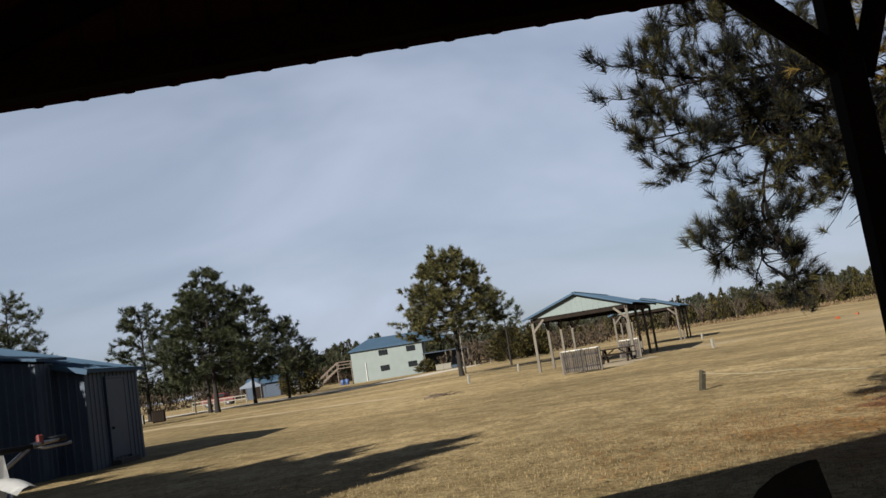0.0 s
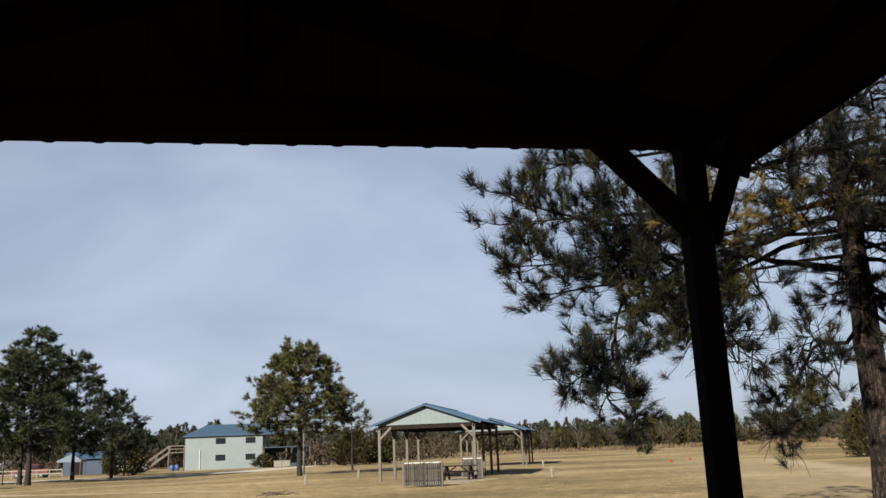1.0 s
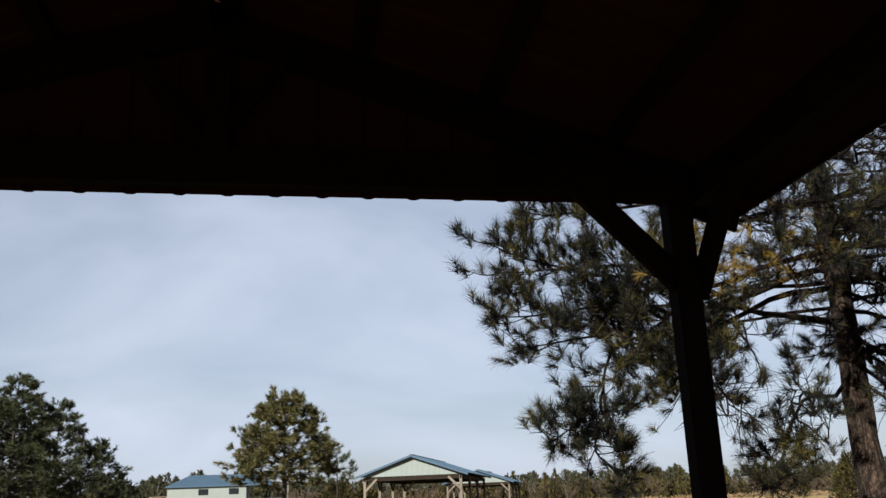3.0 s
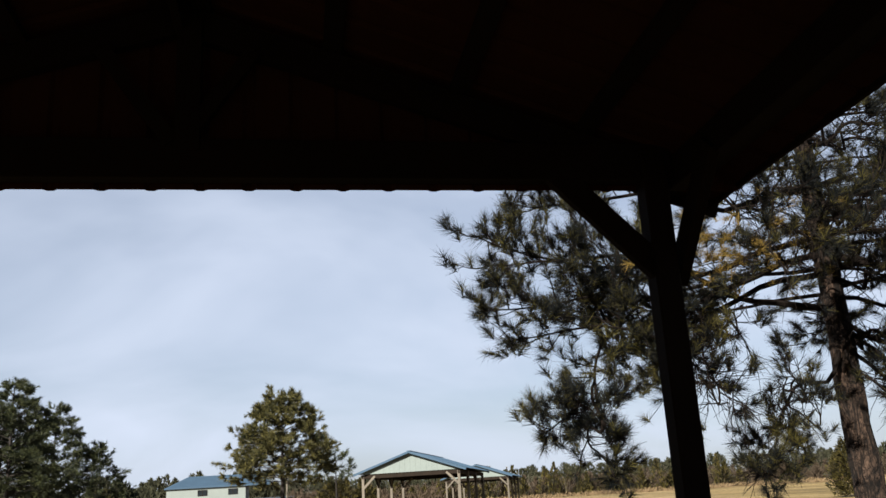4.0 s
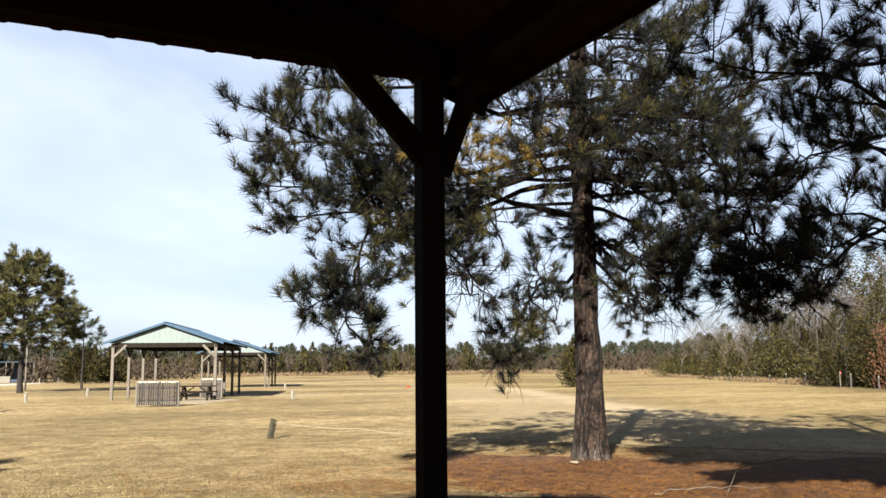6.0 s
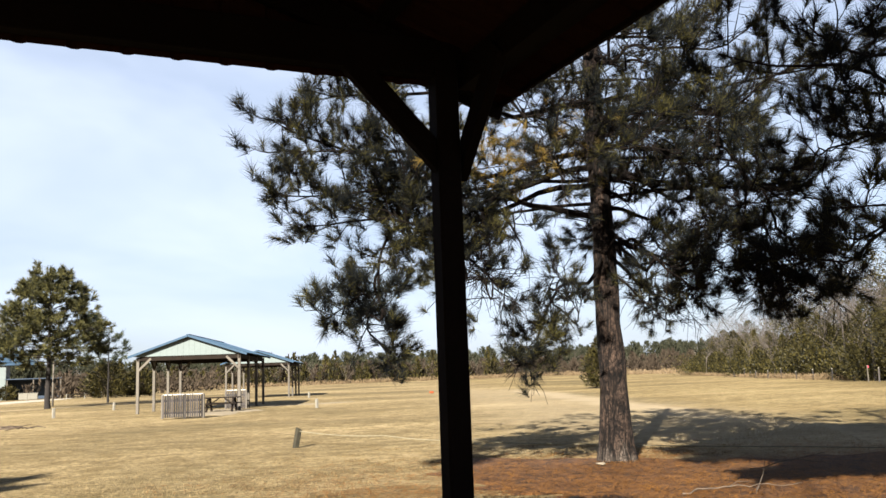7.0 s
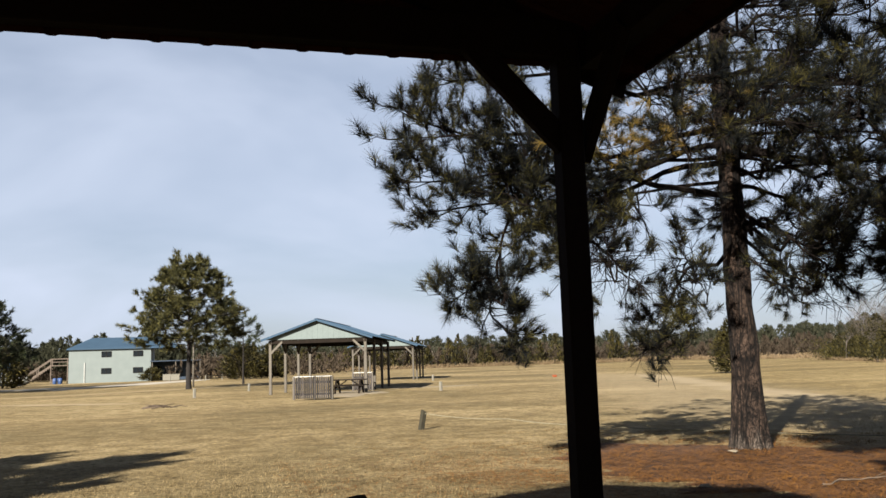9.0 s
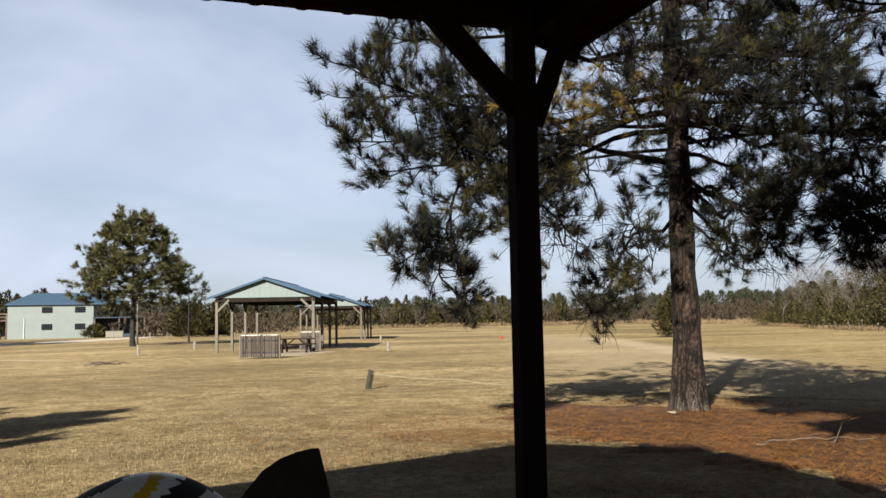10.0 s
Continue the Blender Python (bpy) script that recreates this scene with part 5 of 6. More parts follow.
sticks("edge_bare_trees", belt(NEAR_A, NEAR_B, 70, 14, 14) + belt(NEAR_B, NEAR_C, 44, 12, 15), "leafless grey trees at the wood's edge", 69, 9.0, 1.5, 3, 0.13)
sticks("edge_snags", belt((80, 96), (57.0, 54), 5, 3, 48) + belt((54.0, 49.5), (48.6, 37), 6, 3, 49), "pale bare saplings among the cedars", 75, 4.2, 1.5, 3, 0.1, "bare")
woods("edge_bushes", belt((88, 109), (54.6, 49.5), 26, 2.5, 50) + belt((54.6, 49.5), (49.6, 36), 12, 2, 51), "low olive and brown bushes at the wood's foot", 76, "cedar", 2.6, 2.2, 900, 0.22, "brush", thin=0.2)
woods("edge_tall_pines", belt((70, 70), (58, 36), 12, 5, 52), "tall olive pines deeper in the wood", 77, "cedar", 11.0, 2.8, 1500, 0.3, thin=0.15)
sticks("edge_tall_bare_trees", belt((84, 92), (55, 38), 26, 6, 53), "tall grey leafless trees deeper in the wood", 78, 11.5, 1.5, 3, 0.14)
woods("edge_grass", belt((88, 110), (54, 50), 60, 3, 16) + belt((54, 50), (48.5, 24), 30, 3, 17), "tall dry grass at the wood's foot", 70, "tallgrass", 0.4, 1.4, 300, 0.2, "brush", thin=0.08)
woods("edge_leaves", belt((48.9, 38.2), (47.6, 34.0), 4, 1, 18), "russet oak with withered leaves", 71, "russet", 3.4, 1.5, 1500, 0.2, "brush")
woods("closing_woods", belt((-130, 150), (-90, -60), 40, 10, 19) + belt((-90, -60), (60, -60), 40, 10, 20) + belt((60, -60), (50, 24), 24, 10, 21), "woods behind and beside the shelter", 72, "woods", 9.0, 3.2, 60, 1.6)


# ---- pine straw under the big pine ----
M["straw_bed"] = mat("pine_straw_mat", (0.2, 0.082, 0.017), (0.026, 0.0098, 0.0026), rough=0.95, scale=4.5, fine=50, bump=0.06, spread=(0.41, 0.6), world_space=True)
STRAW_X, STRAW_Y, STRAW_TURN, STRAW_RX, STRAW_RY = 9.2, 8.4, -30, 6.6, 4.0
ragged_patch("pine_straw_bed", (STRAW_X, STRAW_Y), STRAW_RX, STRAW_RY, STRAW_TURN, M["straw_bed"], "mat of rust-brown fallen pine needles", "pine straw", z=0.015, rough=0.55, seed=3, dome=0.03)


def scatter_blades(name, n, region, keep, hmin, hmax, width, material, label, category, seed, flat=0.0, z0=0.0, clump=0.0):
    """Blades strewn over region (x0, y0, x1, y1), denser near the shelter."""
    g = np.random.default_rng(seed)
    x0, y0, x1, y1 = region
    q = g.uniform(0, 1, n) ** 1.6
    P = np.stack([g.uniform(x0, x1, n), y0 + (y1 - y0) * q, np.full(n, z0)], 1)
    P = P[keep(P[:, 0], P[:, 1], g.uniform(0, 1, n))]
    n = len(P)
    a = g.uniform(0, math.tau, n)
    lean = g.uniform(0.3, 1.45, n) if not flat else g.uniform(1.35, 1.52, n)
    D = np.stack([np.sin(lean) * np.cos(a), np.sin(lean) * np.sin(a), np.cos(lean)], 1)
    L = g.uniform(hmin, hmax, (n, 1)) * np.clip(1.25 - (P[:, 1:2] - 8) / 12, 0.3, 1)
    s = np.stack([-np.sin(a), np.cos(a), 0 * a], 1) * width / 2
    V = np.stack([P - s, P + s, P + D * L], 1).reshape(-1, 3)
    ob = raw(name, V.tolist(), np.arange(3 * n).reshape(n, 3).tolist(), material)
    return tagged(ob, label, category, kind="stuff")


def straw_reach(x, y):
    """0 at the middle of the straw bed, 1 at its rim."""
    c, s = math.cos(radians(-STRAW_TURN)), math.sin(radians(-STRAW_TURN))
    ex, ey = ((x - STRAW_X) * c - (y - STRAW_Y) * s) / STRAW_RX, ((x - STRAW_X) * s + (y - STRAW_Y) * c) / STRAW_RY
    return ex ** 2 + ey ** 2


def off_straw(x, y, u):
    return (straw_reach(x, y) > 0.8 + 0.4 * u) & (np.abs(x) < 2 + y * 0.75 + 3)


def on_straw(x, y, u):
    lump = 0.22 * np.sin(x * 2.1 + 1.3 * np.sin(y * 1.7)) + 0.16 * np.sin(y * 3.3 + x)
    return (straw_reach(x, y) < 0.75 + lump + 2.6 * u ** 3) & (u < 0.62 + 0.38 * np.sin(x * 5.1 + 2 * np.sin(y * 3.7)) ** 2)


def thinning(x, y, u):
    """Blades thin out with distance and gather in patches."""
    patch = 0.5 + 0.5 * np.sin(x * 1.3 + 2 * np.sin(y * 0.7)) * np.sin(y * 1.1 + 1.7 * np.sin(x * 0.6))
    return off_straw(x, y, u) & (u < np.clip(1.15 - (y - 8) / 13, 0, 1) * (0.35 + 0.65 * patch))


scatter_blades("lawn_grass", 900000, (-16, 5.0, 24, 34), thinning, 0.02, 0.055, 0.009, M["blade"], "short dry grass of the lawn", "grass", 81)
scatter_blades("fallen_needles", 300000, (1.0, 3.0, 17.0, 16), on_straw, 0.08, 0.2, 0.008, M["straw"], "loose fallen pine needles", "pine straw", 83, flat=1, z0=0.058)


def in_tufts(x, y, u):
    """Ragged clumps along the rope, thinner towards the shelter."""
    side = x - (4.95 + (19.6 - y) * 0.9)
    lump = np.sin(x * 3.1 + 1.7 * np.sin(y * 2.3)) * np.sin(y * 3.7 + 1.3 * np.sin(x * 1.9))
    return off_straw(x, y, u) & (side > -5.5) & (side < 1.2) & (lump > 0.15 + 0.12 * np.abs(side)) & (y > 8.5)


scatter_blades("grass_tufts", 130000, (1.0, 8.5, 12.0, 19.5), in_tufts, 0.03, 0.09, 0.01, M["tuft"], "ragged brown tufts along the rope", "grass", 85)

# worn pale patches
ragged_patch("worn_track", (7.2, 46.5), 2.2, 4.2, -20, M["dirt"], "bare dirt floor of the pavilion", "track", z=0.015, rough=0.3, seed=10)
ragged_patch("worn_track", (14.0, 52.0), 2.5, 0.9, 10, M["dirt"], "bare patch beside the pavilion", "track", z=0.015, rough=0.5, seed=11)
ragged_patch("gravel_drive", (-24.0, 97.0), 17, 5.0, -4, M["gravel"], "pale gravel drive before the house", "drive", z=0.02, rough=0.3, seed=12)
ragged_patch("gravel_drive", (-6.5, 110.0), 22, 3.6, 73, M["gravel"], "pale gravel drive leading past the house", "drive", z=0.026, rough=0.3, seed=13)


# ---- picket screens by the pavilion ----
def picket_screen(m, widths, label):
    t = thing("picket_screen", m, label, "fence", "picket screens")
    x = y = 0.0
    ang = 0.0
    rnd = random.Random(int(m.translation.x * 10))
    for w, turn in widths:
        ang += turn
        ux, uy = math.cos(radians(ang)), math.sin(radians(ang))
        n = int(w / 0.1)
        for z in (0.25, 0.78):
            bm = bmesh.new()
            bar(bm, (x, y + 0.05, z), (x + ux * w, y + uy * w + 0.05, z), 0.04, 0.09)
            part("rail", bm, M["grey_wood"], t)
        for k in range(n):
            s = (k + 0.5) * w / n
            h = 1.04 + rnd.uniform(-0.03, 0.03)
            bm = bmesh.new()
            vs = [bm.verts.new(v) for v in ((-0.036, 0, 0.04), (0.036, 0, 0.04), (0.036, 0, h - 0.07), (0.014, 0, h), (-0.014, 0, h), (-0.036, 0, h - 0.07))]
            f = bm.faces.new(vs)
            ext = bmesh.ops.extrude_face_region(bm, geom=[f])
            bmesh.ops.translate(bm, verts=[v for v in ext["geom"] if isinstance(v, bmesh.types.BMVert)], vec=(0, 0.02, 0))
            ob = part("picket", bm, M["picket"], t)
            ob.matrix_local = pose(x + ux * s, y + uy * s, 0, 0, 0, ang + rnd.uniform(-2, 2))
        for e in (0, w):
            bm = bmesh.new()
            bar(bm, (x + ux * e, y + uy * e + 0.06, 0), (x + ux * e, y + uy * e + 0.06, 1.06), 0.1, 0.1, (0, 1, 0))
            part("corner_post", bm, M["post_pale"], t)
        bm = bmesh.new()
        bar(bm, (x, y + 0.08, 1.055), (x + ux * w, y + uy * w + 0.08, 1.055), 0.09, 0.035)
        part("cap_rail", bm, M["white"], t)
        x, y = x + ux * w, y + uy * w
    return t


picket_screen(pose(4.02, 40.6, 0, 0, 0, -24), ((1.0, 0), (0.8, 14)), "low grey-brown picket screen, angled, with a pale cap")
picket_screen(pose(8.35, 49.9, 0, 0, 0, -24), ((1.15, 0),), "low grey-brown picket screen inside the pavilion")


def picnic_table(m):
    t = thing("picnic_table", m, "dark brown wooden picnic table with benches", "table")
    for k in range(5):
        bm = bmesh.new()
        box(bm, (1.85, 0.135, 0.055), (0, -0.29 + k * 0.145, 0.735), bevel=0.005)
        part("top_board", bm, M["dark_wood"], t)
    for s in (-1, 1):
        for k in range(2):
            bm = bmesh.new()
            box(bm, (1.85, 0.135, 0.055), (0, s * (0.62 + k * 0.145), 0.435), bevel=0.005)
            part("bench_board", bm, M["dark_wood"], t)
    for x in (-0.65, 0.65):
        for s in (-1, 1):
            bm = bmesh.new()
            bar(bm, (x, s * 0.72, 0.0), (x, s * 0.22, 0.72), 0.08, 0.18, (0, 1, 0))
            part("leg", bm, M["dark_wood"], t)
        bm = bmesh.new()
        bar(bm, (x, -0.78, 0.39), (x, 0.78, 0.39), 0.04, 0.1)
        part("bench_bearer", bm, M["dark_wood"], t)
        bm = bmesh.new()
        bar(bm, (x * 0.95, 0, 0.38), (x * 0.2, 0, 0.7), 0.06, 0.05)
        part("brace", bm, M["dark_wood"], t)
    return t


picnic_table(pose(7.55, 46.3, 0, 0, 0, -20))


# ---- stake and rope ----
def build_stake():
    t = thing("stake", pose(4.86, 19.55, 0, 0, 12, 15), "leaning mossy wooden stake with weathered top", "stake")
    bm = bmesh.new()
    box(bm, (0.12, 0.11, 0.62), (0, 0, 0.16), bevel=0.015)
    for v in bm.verts:
        if v.co.z > 0.4:
            v.co.z += 0.05 * noise.noise(v.co * 9) - 0.03 * (v.co.x > 0)
    part("post", bm, M["stake"], t)
    return t


build_stake()


def rope(points, label):
    bm = bmesh.new()
    pts = []
    for a, b in zip(points, points[1:]):
        for k in range(8):
            q = k / 8
            p = Vector(a).lerp(Vector(b), q)
            p.z -= 0.12 * math.sin(math.pi * q) * min(a[2], 0.4)
            pts.append(p)
    pts.append(Vector(points[-1]))
    tube(bm, pts, [0.009] * len(pts), 5)
    ob = part("boundary_rope", bm, M["rope"], smooth=True)
    return tagged(ob, label, "rope")


rope(((4.95, 19.5, 0.38), (6.6, 18.4, 0.24), (7.8, 17.2, 0.12), (9.5, 14.5, 0.09), (11.8, 11.5, 0.08), (16.0, 6.5, 0.06)), "pale rope sagging along the ground from a stake")


def marker(x, y, h, tilt=0):
    t = thing("marker_post", pose(x, y, 0, 0, tilt, 20), "short weathered white marker post", "post", "marker posts")
    bm = bmesh.new()
    box(bm, (0.14, 0.14, h + 0.1), (0, 0, h / 2 - 0.05), bevel=0.02)
    part("stub", bm, M["offwhite"], t)


for x, y, h, a in ((-0.48, 49.5, 0.5, 0), (2.9, 59.1, 0.5, 3), (12.3, 45.0, 0.48, -2), (-4.3, 119.0, 1.0, 2), (17.9, 67.9, 0.5, 0)):
    marker(x, y, h, a)


def low_box(name, m, size, material, label, category, lid=None):
    t = thing(name, m, label, category)
    bm = bmesh.new()
    box(bm, size, (0, 0, size[2] / 2), bevel=min(size) * 0.08)
    part("body", bm, material, t)
    bm = bmesh.new()
    box(bm, (size[0] * 1.04, size[1] * 1.04, size[2] * 0.12), (0, 0, size[2] * 1.0), bevel=min(size) * 0.04)
    part("lid", bm, lid or material, t)
    return t


low_box("target_box", pose(27.5, 65.5, 0, 0, 0, 10), (0.3, 0.2, 0.16), M["orange"], "small orange-red box out in the field", "box")
low_box("target_box", pose(31.0, 70.0, 0, 0, 0, 40), (0.26, 0.2, 0.14), M["orange"], "small orange-red box out in the field", "box")
low_box("white_tank", pose(-4.6, 133.0, 0, 0, 0, 0), (2.4, 1.0, 0.9), M["offwhite"], "white tank lying before the house wing", "tank")
low_box("trash_bin", pose(-28.4, 76.5, 0, 0, 0, 15), (1.1, 0.9, 1.0), M["dark_wood"], "dark brown wooden trash bin", "bin")
low_box("utility_cabinet", pose(-30.4, 77.0, 0, 0, 0, 10), (0.9, 0.6, 0.8), M["offwhite"], "pale utility cabinet beside the bin", "cabinet")


def pole(x, y, h, r, label, lamp=False, mat_key="post_pale"):
    t = thing("utility_pole", pose(x, y, 0), label, "pole")
    bm = bmesh.new()
    tube(bm, [(0, 0, -0.2), (0, 0, h * 0.5), (0, 0, h)], [r, r * 0.9, r * 0.75], 8)
    part("shaft", bm, M[mat_key], t, smooth=True)
    bm = bmesh.new()
    if lamp:
        box(bm, (0.5, 0.2, 0.14), (0.35, 0, h - 0.05), bevel=0.03)
        part("lamp_head", bm, M["white"], t)
    else:
        box(bm, (r * 3, r * 3, 0.1), (0, 0, h + 0.03), bevel=0.02)
        part("cap", bm, M["offwhite"], t)


pole(-0.9, 80.0, 4.0, 0.09, "pale pole behind the rounded pine")
pole(-27.5, 84.0, 4.4, 0.07, "lamp pole beside the pines", lamp=True)
pole(44.2, 184.8, 6.9, 0.14, "utility pole beyond the pavilions", mat_key="dark_wood")


def rail_fence(a, b, n, label, high=1.1, rails=(0.55, 1.0)):
    t = thing("rail_fence", pose(0, 0, 0), label, "fence")
    a, b = Vector((*a, 0)), Vector((*b, 0))
    for k in range(n + 1):
        p = a.lerp(b, k / n)
        bm = bmesh.new()
        bar(bm, p, p + Vector((0, 0, high)), 0.1, 0.1, (0, 1, 0))
        part("post", bm, M["offwhite"], t)
    for z in rails:
        bm = bmesh.new()
        bar(bm, a + Vector((0, 0, z)), b + Vector((0, 0, z)), 0.05, 0.12)
        part("rail", bm, M["offwhite"], t)


rail_fence((-39.0, 118), (-31.0, 116), 5, "weathered white rail fence beyond the pines")
rail_fence((6.6, 128.0), (0.2, 116.0), 3, "low pale rail by the drive", 0.75, (0.62,))


def truck(m, paint, label):
    t = thing("pickup_truck", m, label, "truck")
    bm = bmesh.new()
    box(bm, (5.0, 1.8, 0.75), (0, 0, 0.78), bevel=0.12)
    body = part("body", bm, paint, t)
    bm = bmesh.new()
    box(bm, (2.0, 1.6, 0.65), (0.3, 0, 1.45), bevel=0.18)
    part("cab", bm, paint, t)
    for y in (-0.81, 0.81):
        bm = bmesh.new()
        box(bm, (1.6, 0.03, 0.42), (0.3, y, 1.47), bevel=0.01)
        part("side_window", bm, M["glass_dark"], t)
    for x in (-1.5, 1.55):
        for y in (-0.82, 0.82):
            bm = bmesh.new()
            bmesh.ops.create_cone(bm, cap_ends=True, segments=18, radius1=0.37, radius2=0.37, depth=0.24, matrix=pose(x, y, 0.37, 90, 0, 0))
            w = part("wheel", bm, M["black"], t)
            bm = bmesh.new()
            bmesh.ops.create_cone(bm, cap_ends=True, segments=14, radius1=0.2, radius2=0.18, depth=0.26, matrix=pose(x, y, 0.37, 90, 0, 0))
            part("rim", bm, M["alloy"], w)
    return t


truck(pose(-25.5, 128.0, 0, 0, 0, 8), M["truck_paint"], "dusty pale pickup truck parked before the stair")
truck(pose(-37.0, 124.0, 0, 0, 0, -4), M["red"], "red pickup truck parked behind the pines")


def canopy(m, label):
    t = thing("canopy_tent", m, label, "tent")
    for x in (-1.5, 1.5):
        for y in (-1.5, 1.5):
            bm = bmesh.new()
            bar(bm, (x, y, 0), (x, y, 2.1), 0.05, 0.05, (0, 1, 0))
            part("leg", bm, M["alloy"], t)
    bm = bmesh.new()
    c = [bm.verts.new(v) for v in ((-1.6, -1.6, 2.1), (1.6, -1.6, 2.1), (1.6, 1.6, 2.1), (-1.6, 1.6, 2.1), (0, 0, 3.0))]
    lo = [bm.verts.new((v.co.x, v.co.y, 1.85)) for v in c[:4]]
    for k in range(4):
        bm.faces.new((c[k], c[(k + 1) % 4], c[4]))
        bm.faces.new((lo[k], lo[(k + 1) % 4], c[(k + 1) % 4], c[k]))
    part("cover", bm, M["canvas"], t)


canopy(pose(-33.5, 130.0, 0), "white canopy tent beyond the pines")


def far_shed(m):
    t = thing("far_shed", m, "long low shed with blue roof beyond the pines", "shed")
    bm = bmesh.new()
    box(bm, (9, 5, 2.3), (0, 0, 1.15))
    part("wall", bm, M["shed_siding"], t)
    bm = bmesh.new()
    c = [bm.verts.new(v) for v in ((-4.8, -2.9, 2.25), (4.8, -2.9, 2.25), (4.8, 0, 3.3), (-4.8, 0, 3.3), (4.8, 2.9, 2.25), (-4.8, 2.9, 2.25))]
    for f in ((0, 1, 2, 3), (3, 2, 4, 5), (0, 3, 5), (1, 4, 2), (0, 5, 4, 1)):
        bm.faces.new([c[i] for i in f])
    part("roof", bm, M["blue_roof"], t)
    for x in (-2.5, 1.5):
        bm = bmesh.new()
        box(bm, (1.2, 0.06, 1.9), (x, -2.52, 0.95))
        part("door", bm, M["dark_wood"], t)


far_shed(pose(-32.0, 140.0, 0))


def drum(x, y, label):
    t = thing("plastic_drum", pose(x, y, 0), label, "drum", "blue drums")
    bm = bmesh.new()
    tube(bm, [(0, 0, 0), (0, 0, 0.06), (0, 0, 0.3), (0, 0, 0.32), (0, 0, 0.58), (0, 0, 0.6), (0, 0, 0.88)], [0.27, 0.29, 0.29, 0.3, 0.3, 0.29, 0.27], 14)
    part("shell", bm, M["blue"], t, smooth=True)


for x, y in ((-21.2, 138.4), (-20.4, 138.1), (-20.7, 139.3)):
    drum(x, y, "blue plastic drum under the stair")


# ---- fence posts along the wood, one with a pink flag ----
def wood_fence():
    t = thing("wood_edge_fence", pose(0, 0, 0), "weathered posts along the wood's edge", "fence")
    for k in range(11):
        q = k / 10
        x, y = 47.0 + 20.0 * q, 37.0 + 37.0 * q
        bm = bmesh.new()
        h = 0.75 + 0.15 * math.sin(k * 2.3)
        bar(bm, (x, y, 0), (x + 0.05 * math.sin(k), y, h), 0.07, 0.07, (0, 1, 0))
        p = part("post", bm, M["grey_wood"], t)
        bm = bmesh.new()
        box(bm, (0.09, 0.09, 0.1), (x + 0.05 * math.sin(k), y, h + 0.03), bevel=0.02)
        part("cap", bm, M["offwhite"], p)


wood_fence()
fl = thing("flag_stake", pose(48.6, 41.2, 0), "thin stake with a bright pink flag", "stake")
bm = bmesh.new()
bar(bm, (0, 0, 0), (0, 0, 1.1), 0.05, 0.05, (0, 1, 0))
part("stick", bm, M["post_pale"], fl)
bm = bmesh.new()
box(bm, (0.12, 0.02, 0.16), (0.05, -0.03, 1.0), pose(0, 0, 0, 0, 0, 15), bevel=0.008)
part("flag", bm, M["pink"], fl)


# ---- fallen branches and scraps ----
def fallen(points, r, label, side=()):
    bm = bmesh.new()
    base = [Vector(p) for p in points]
    pts = []
    for k in range(4 * (len(base) - 1) + 1):       # crooked, as dead wood lies
        p = along(base, min(k / (4 * (len(base) - 1)), 0.999))[0]
        pts.append(p + Vector((0.05 * noise.noise((k * 0.5, r * 90, 1)), 0.09 * noise.noise((k * 0.43, r * 90, 7)), 0.03 * noise.noise((k * 0.6, 3, 3)))))
    tube(bm, pts, [r * (1 - 0.7 * k / (len(pts) - 1)) for k in range(len(pts))], 5)
    ob = part("fallen_branch", bm, M["deadwood"], smooth=True)
    tagged(ob, label, "branch", "fallen branches")
    for q in side:
        b2 = bmesh.new()
        tube(b2, [Vector(p) for p in q], [r * 0.5, r * 0.4, r * 0.15][:len(q)], 4)
        part("side_twig", b2, M["deadwood"], ob)


fallen(((6.7, 8.36, 0.07), (7.1, 8.46, 0.08), (7.45, 8.4, 0.09), (7.8, 8.3, 0.08), (8.3, 8.1, 0.08)), 0.012, "bare fallen pine branch on the straw", (((7.55, 8.05, 0.07), (7.85, 8.25, 0.22), (8.1, 8.45, 0.42)), ((7.6, 8.1, 0.1), (7.45, 7.95, 0.09), (7.3, 7.8, 0.07)), ((7.45, 8.4, 0.09), (7.75, 8.6, 0.1), (8.1, 8.65, 0.07))))
fallen(((8.9, 9.6, 0.08), (9.5, 9.3, 0.2), (10.1, 9.4, 0.1)), 0.009, "curved dead branch on the straw", (((9.4, 9.35, 0.18), (9.7, 9.0, 0.3)),))
fallen(((-2.35, 37.3, 0.05), (-1.9, 37.1, 0.16), (-1.25, 37.2, 0.07)), 0.05, "pile of dead branches on the lawn", (((-2.2, 37.0, 0.06), (-1.8, 37.1, 0.14), (-1.4, 37.0, 0.16)), ((-1.5, 36.9, 0.06), (-1.9, 37.0, 0.16), (-2.3, 37.2, 0.18)), ((-2.4, 37.1, 0.04), (-1.8, 36.8, 0.12), (-1.0, 36.9, 0.05)), ((-1.4, 37.3, 0.05), (-1.6, 37.0, 0.15), (-1.9, 36.8, 0.2)), ((-2.0, 36.7, 0.04), (-1.5, 36.75, 0.14), (-1.1, 37.2, 0.2)), ((-1.3, 37.0, 0.05), (-0.9, 37.1, 0.12), (-0.6, 37.0, 0.05))))


def scrap(x, y, s, seed):
    rnd = random.Random(seed)
    bm = bmesh.new()
    bmesh.ops.create_icosphere(bm, subdivisions=2, radius=s)
    for v in bm.verts:
        v.co *= 1 + 0.35 * noise.noise(v.co * 14 + Vector((seed, 0, 0)))
        v.co.z = v.co.z * 0.3 + 0.02
    ob = part("paper_scrap", bm, M["paper"], smooth=False)
    ob.matrix_world = pose(x, y, 0.06, 0, 0, seed * 40)
    tagged(ob, "crumpled pale scrap lying on the straw", "scrap", "scraps")


scrap(5.5, 8.8, 0.07, 1)
scrap(7.75, 11.6, 0.08, 2)


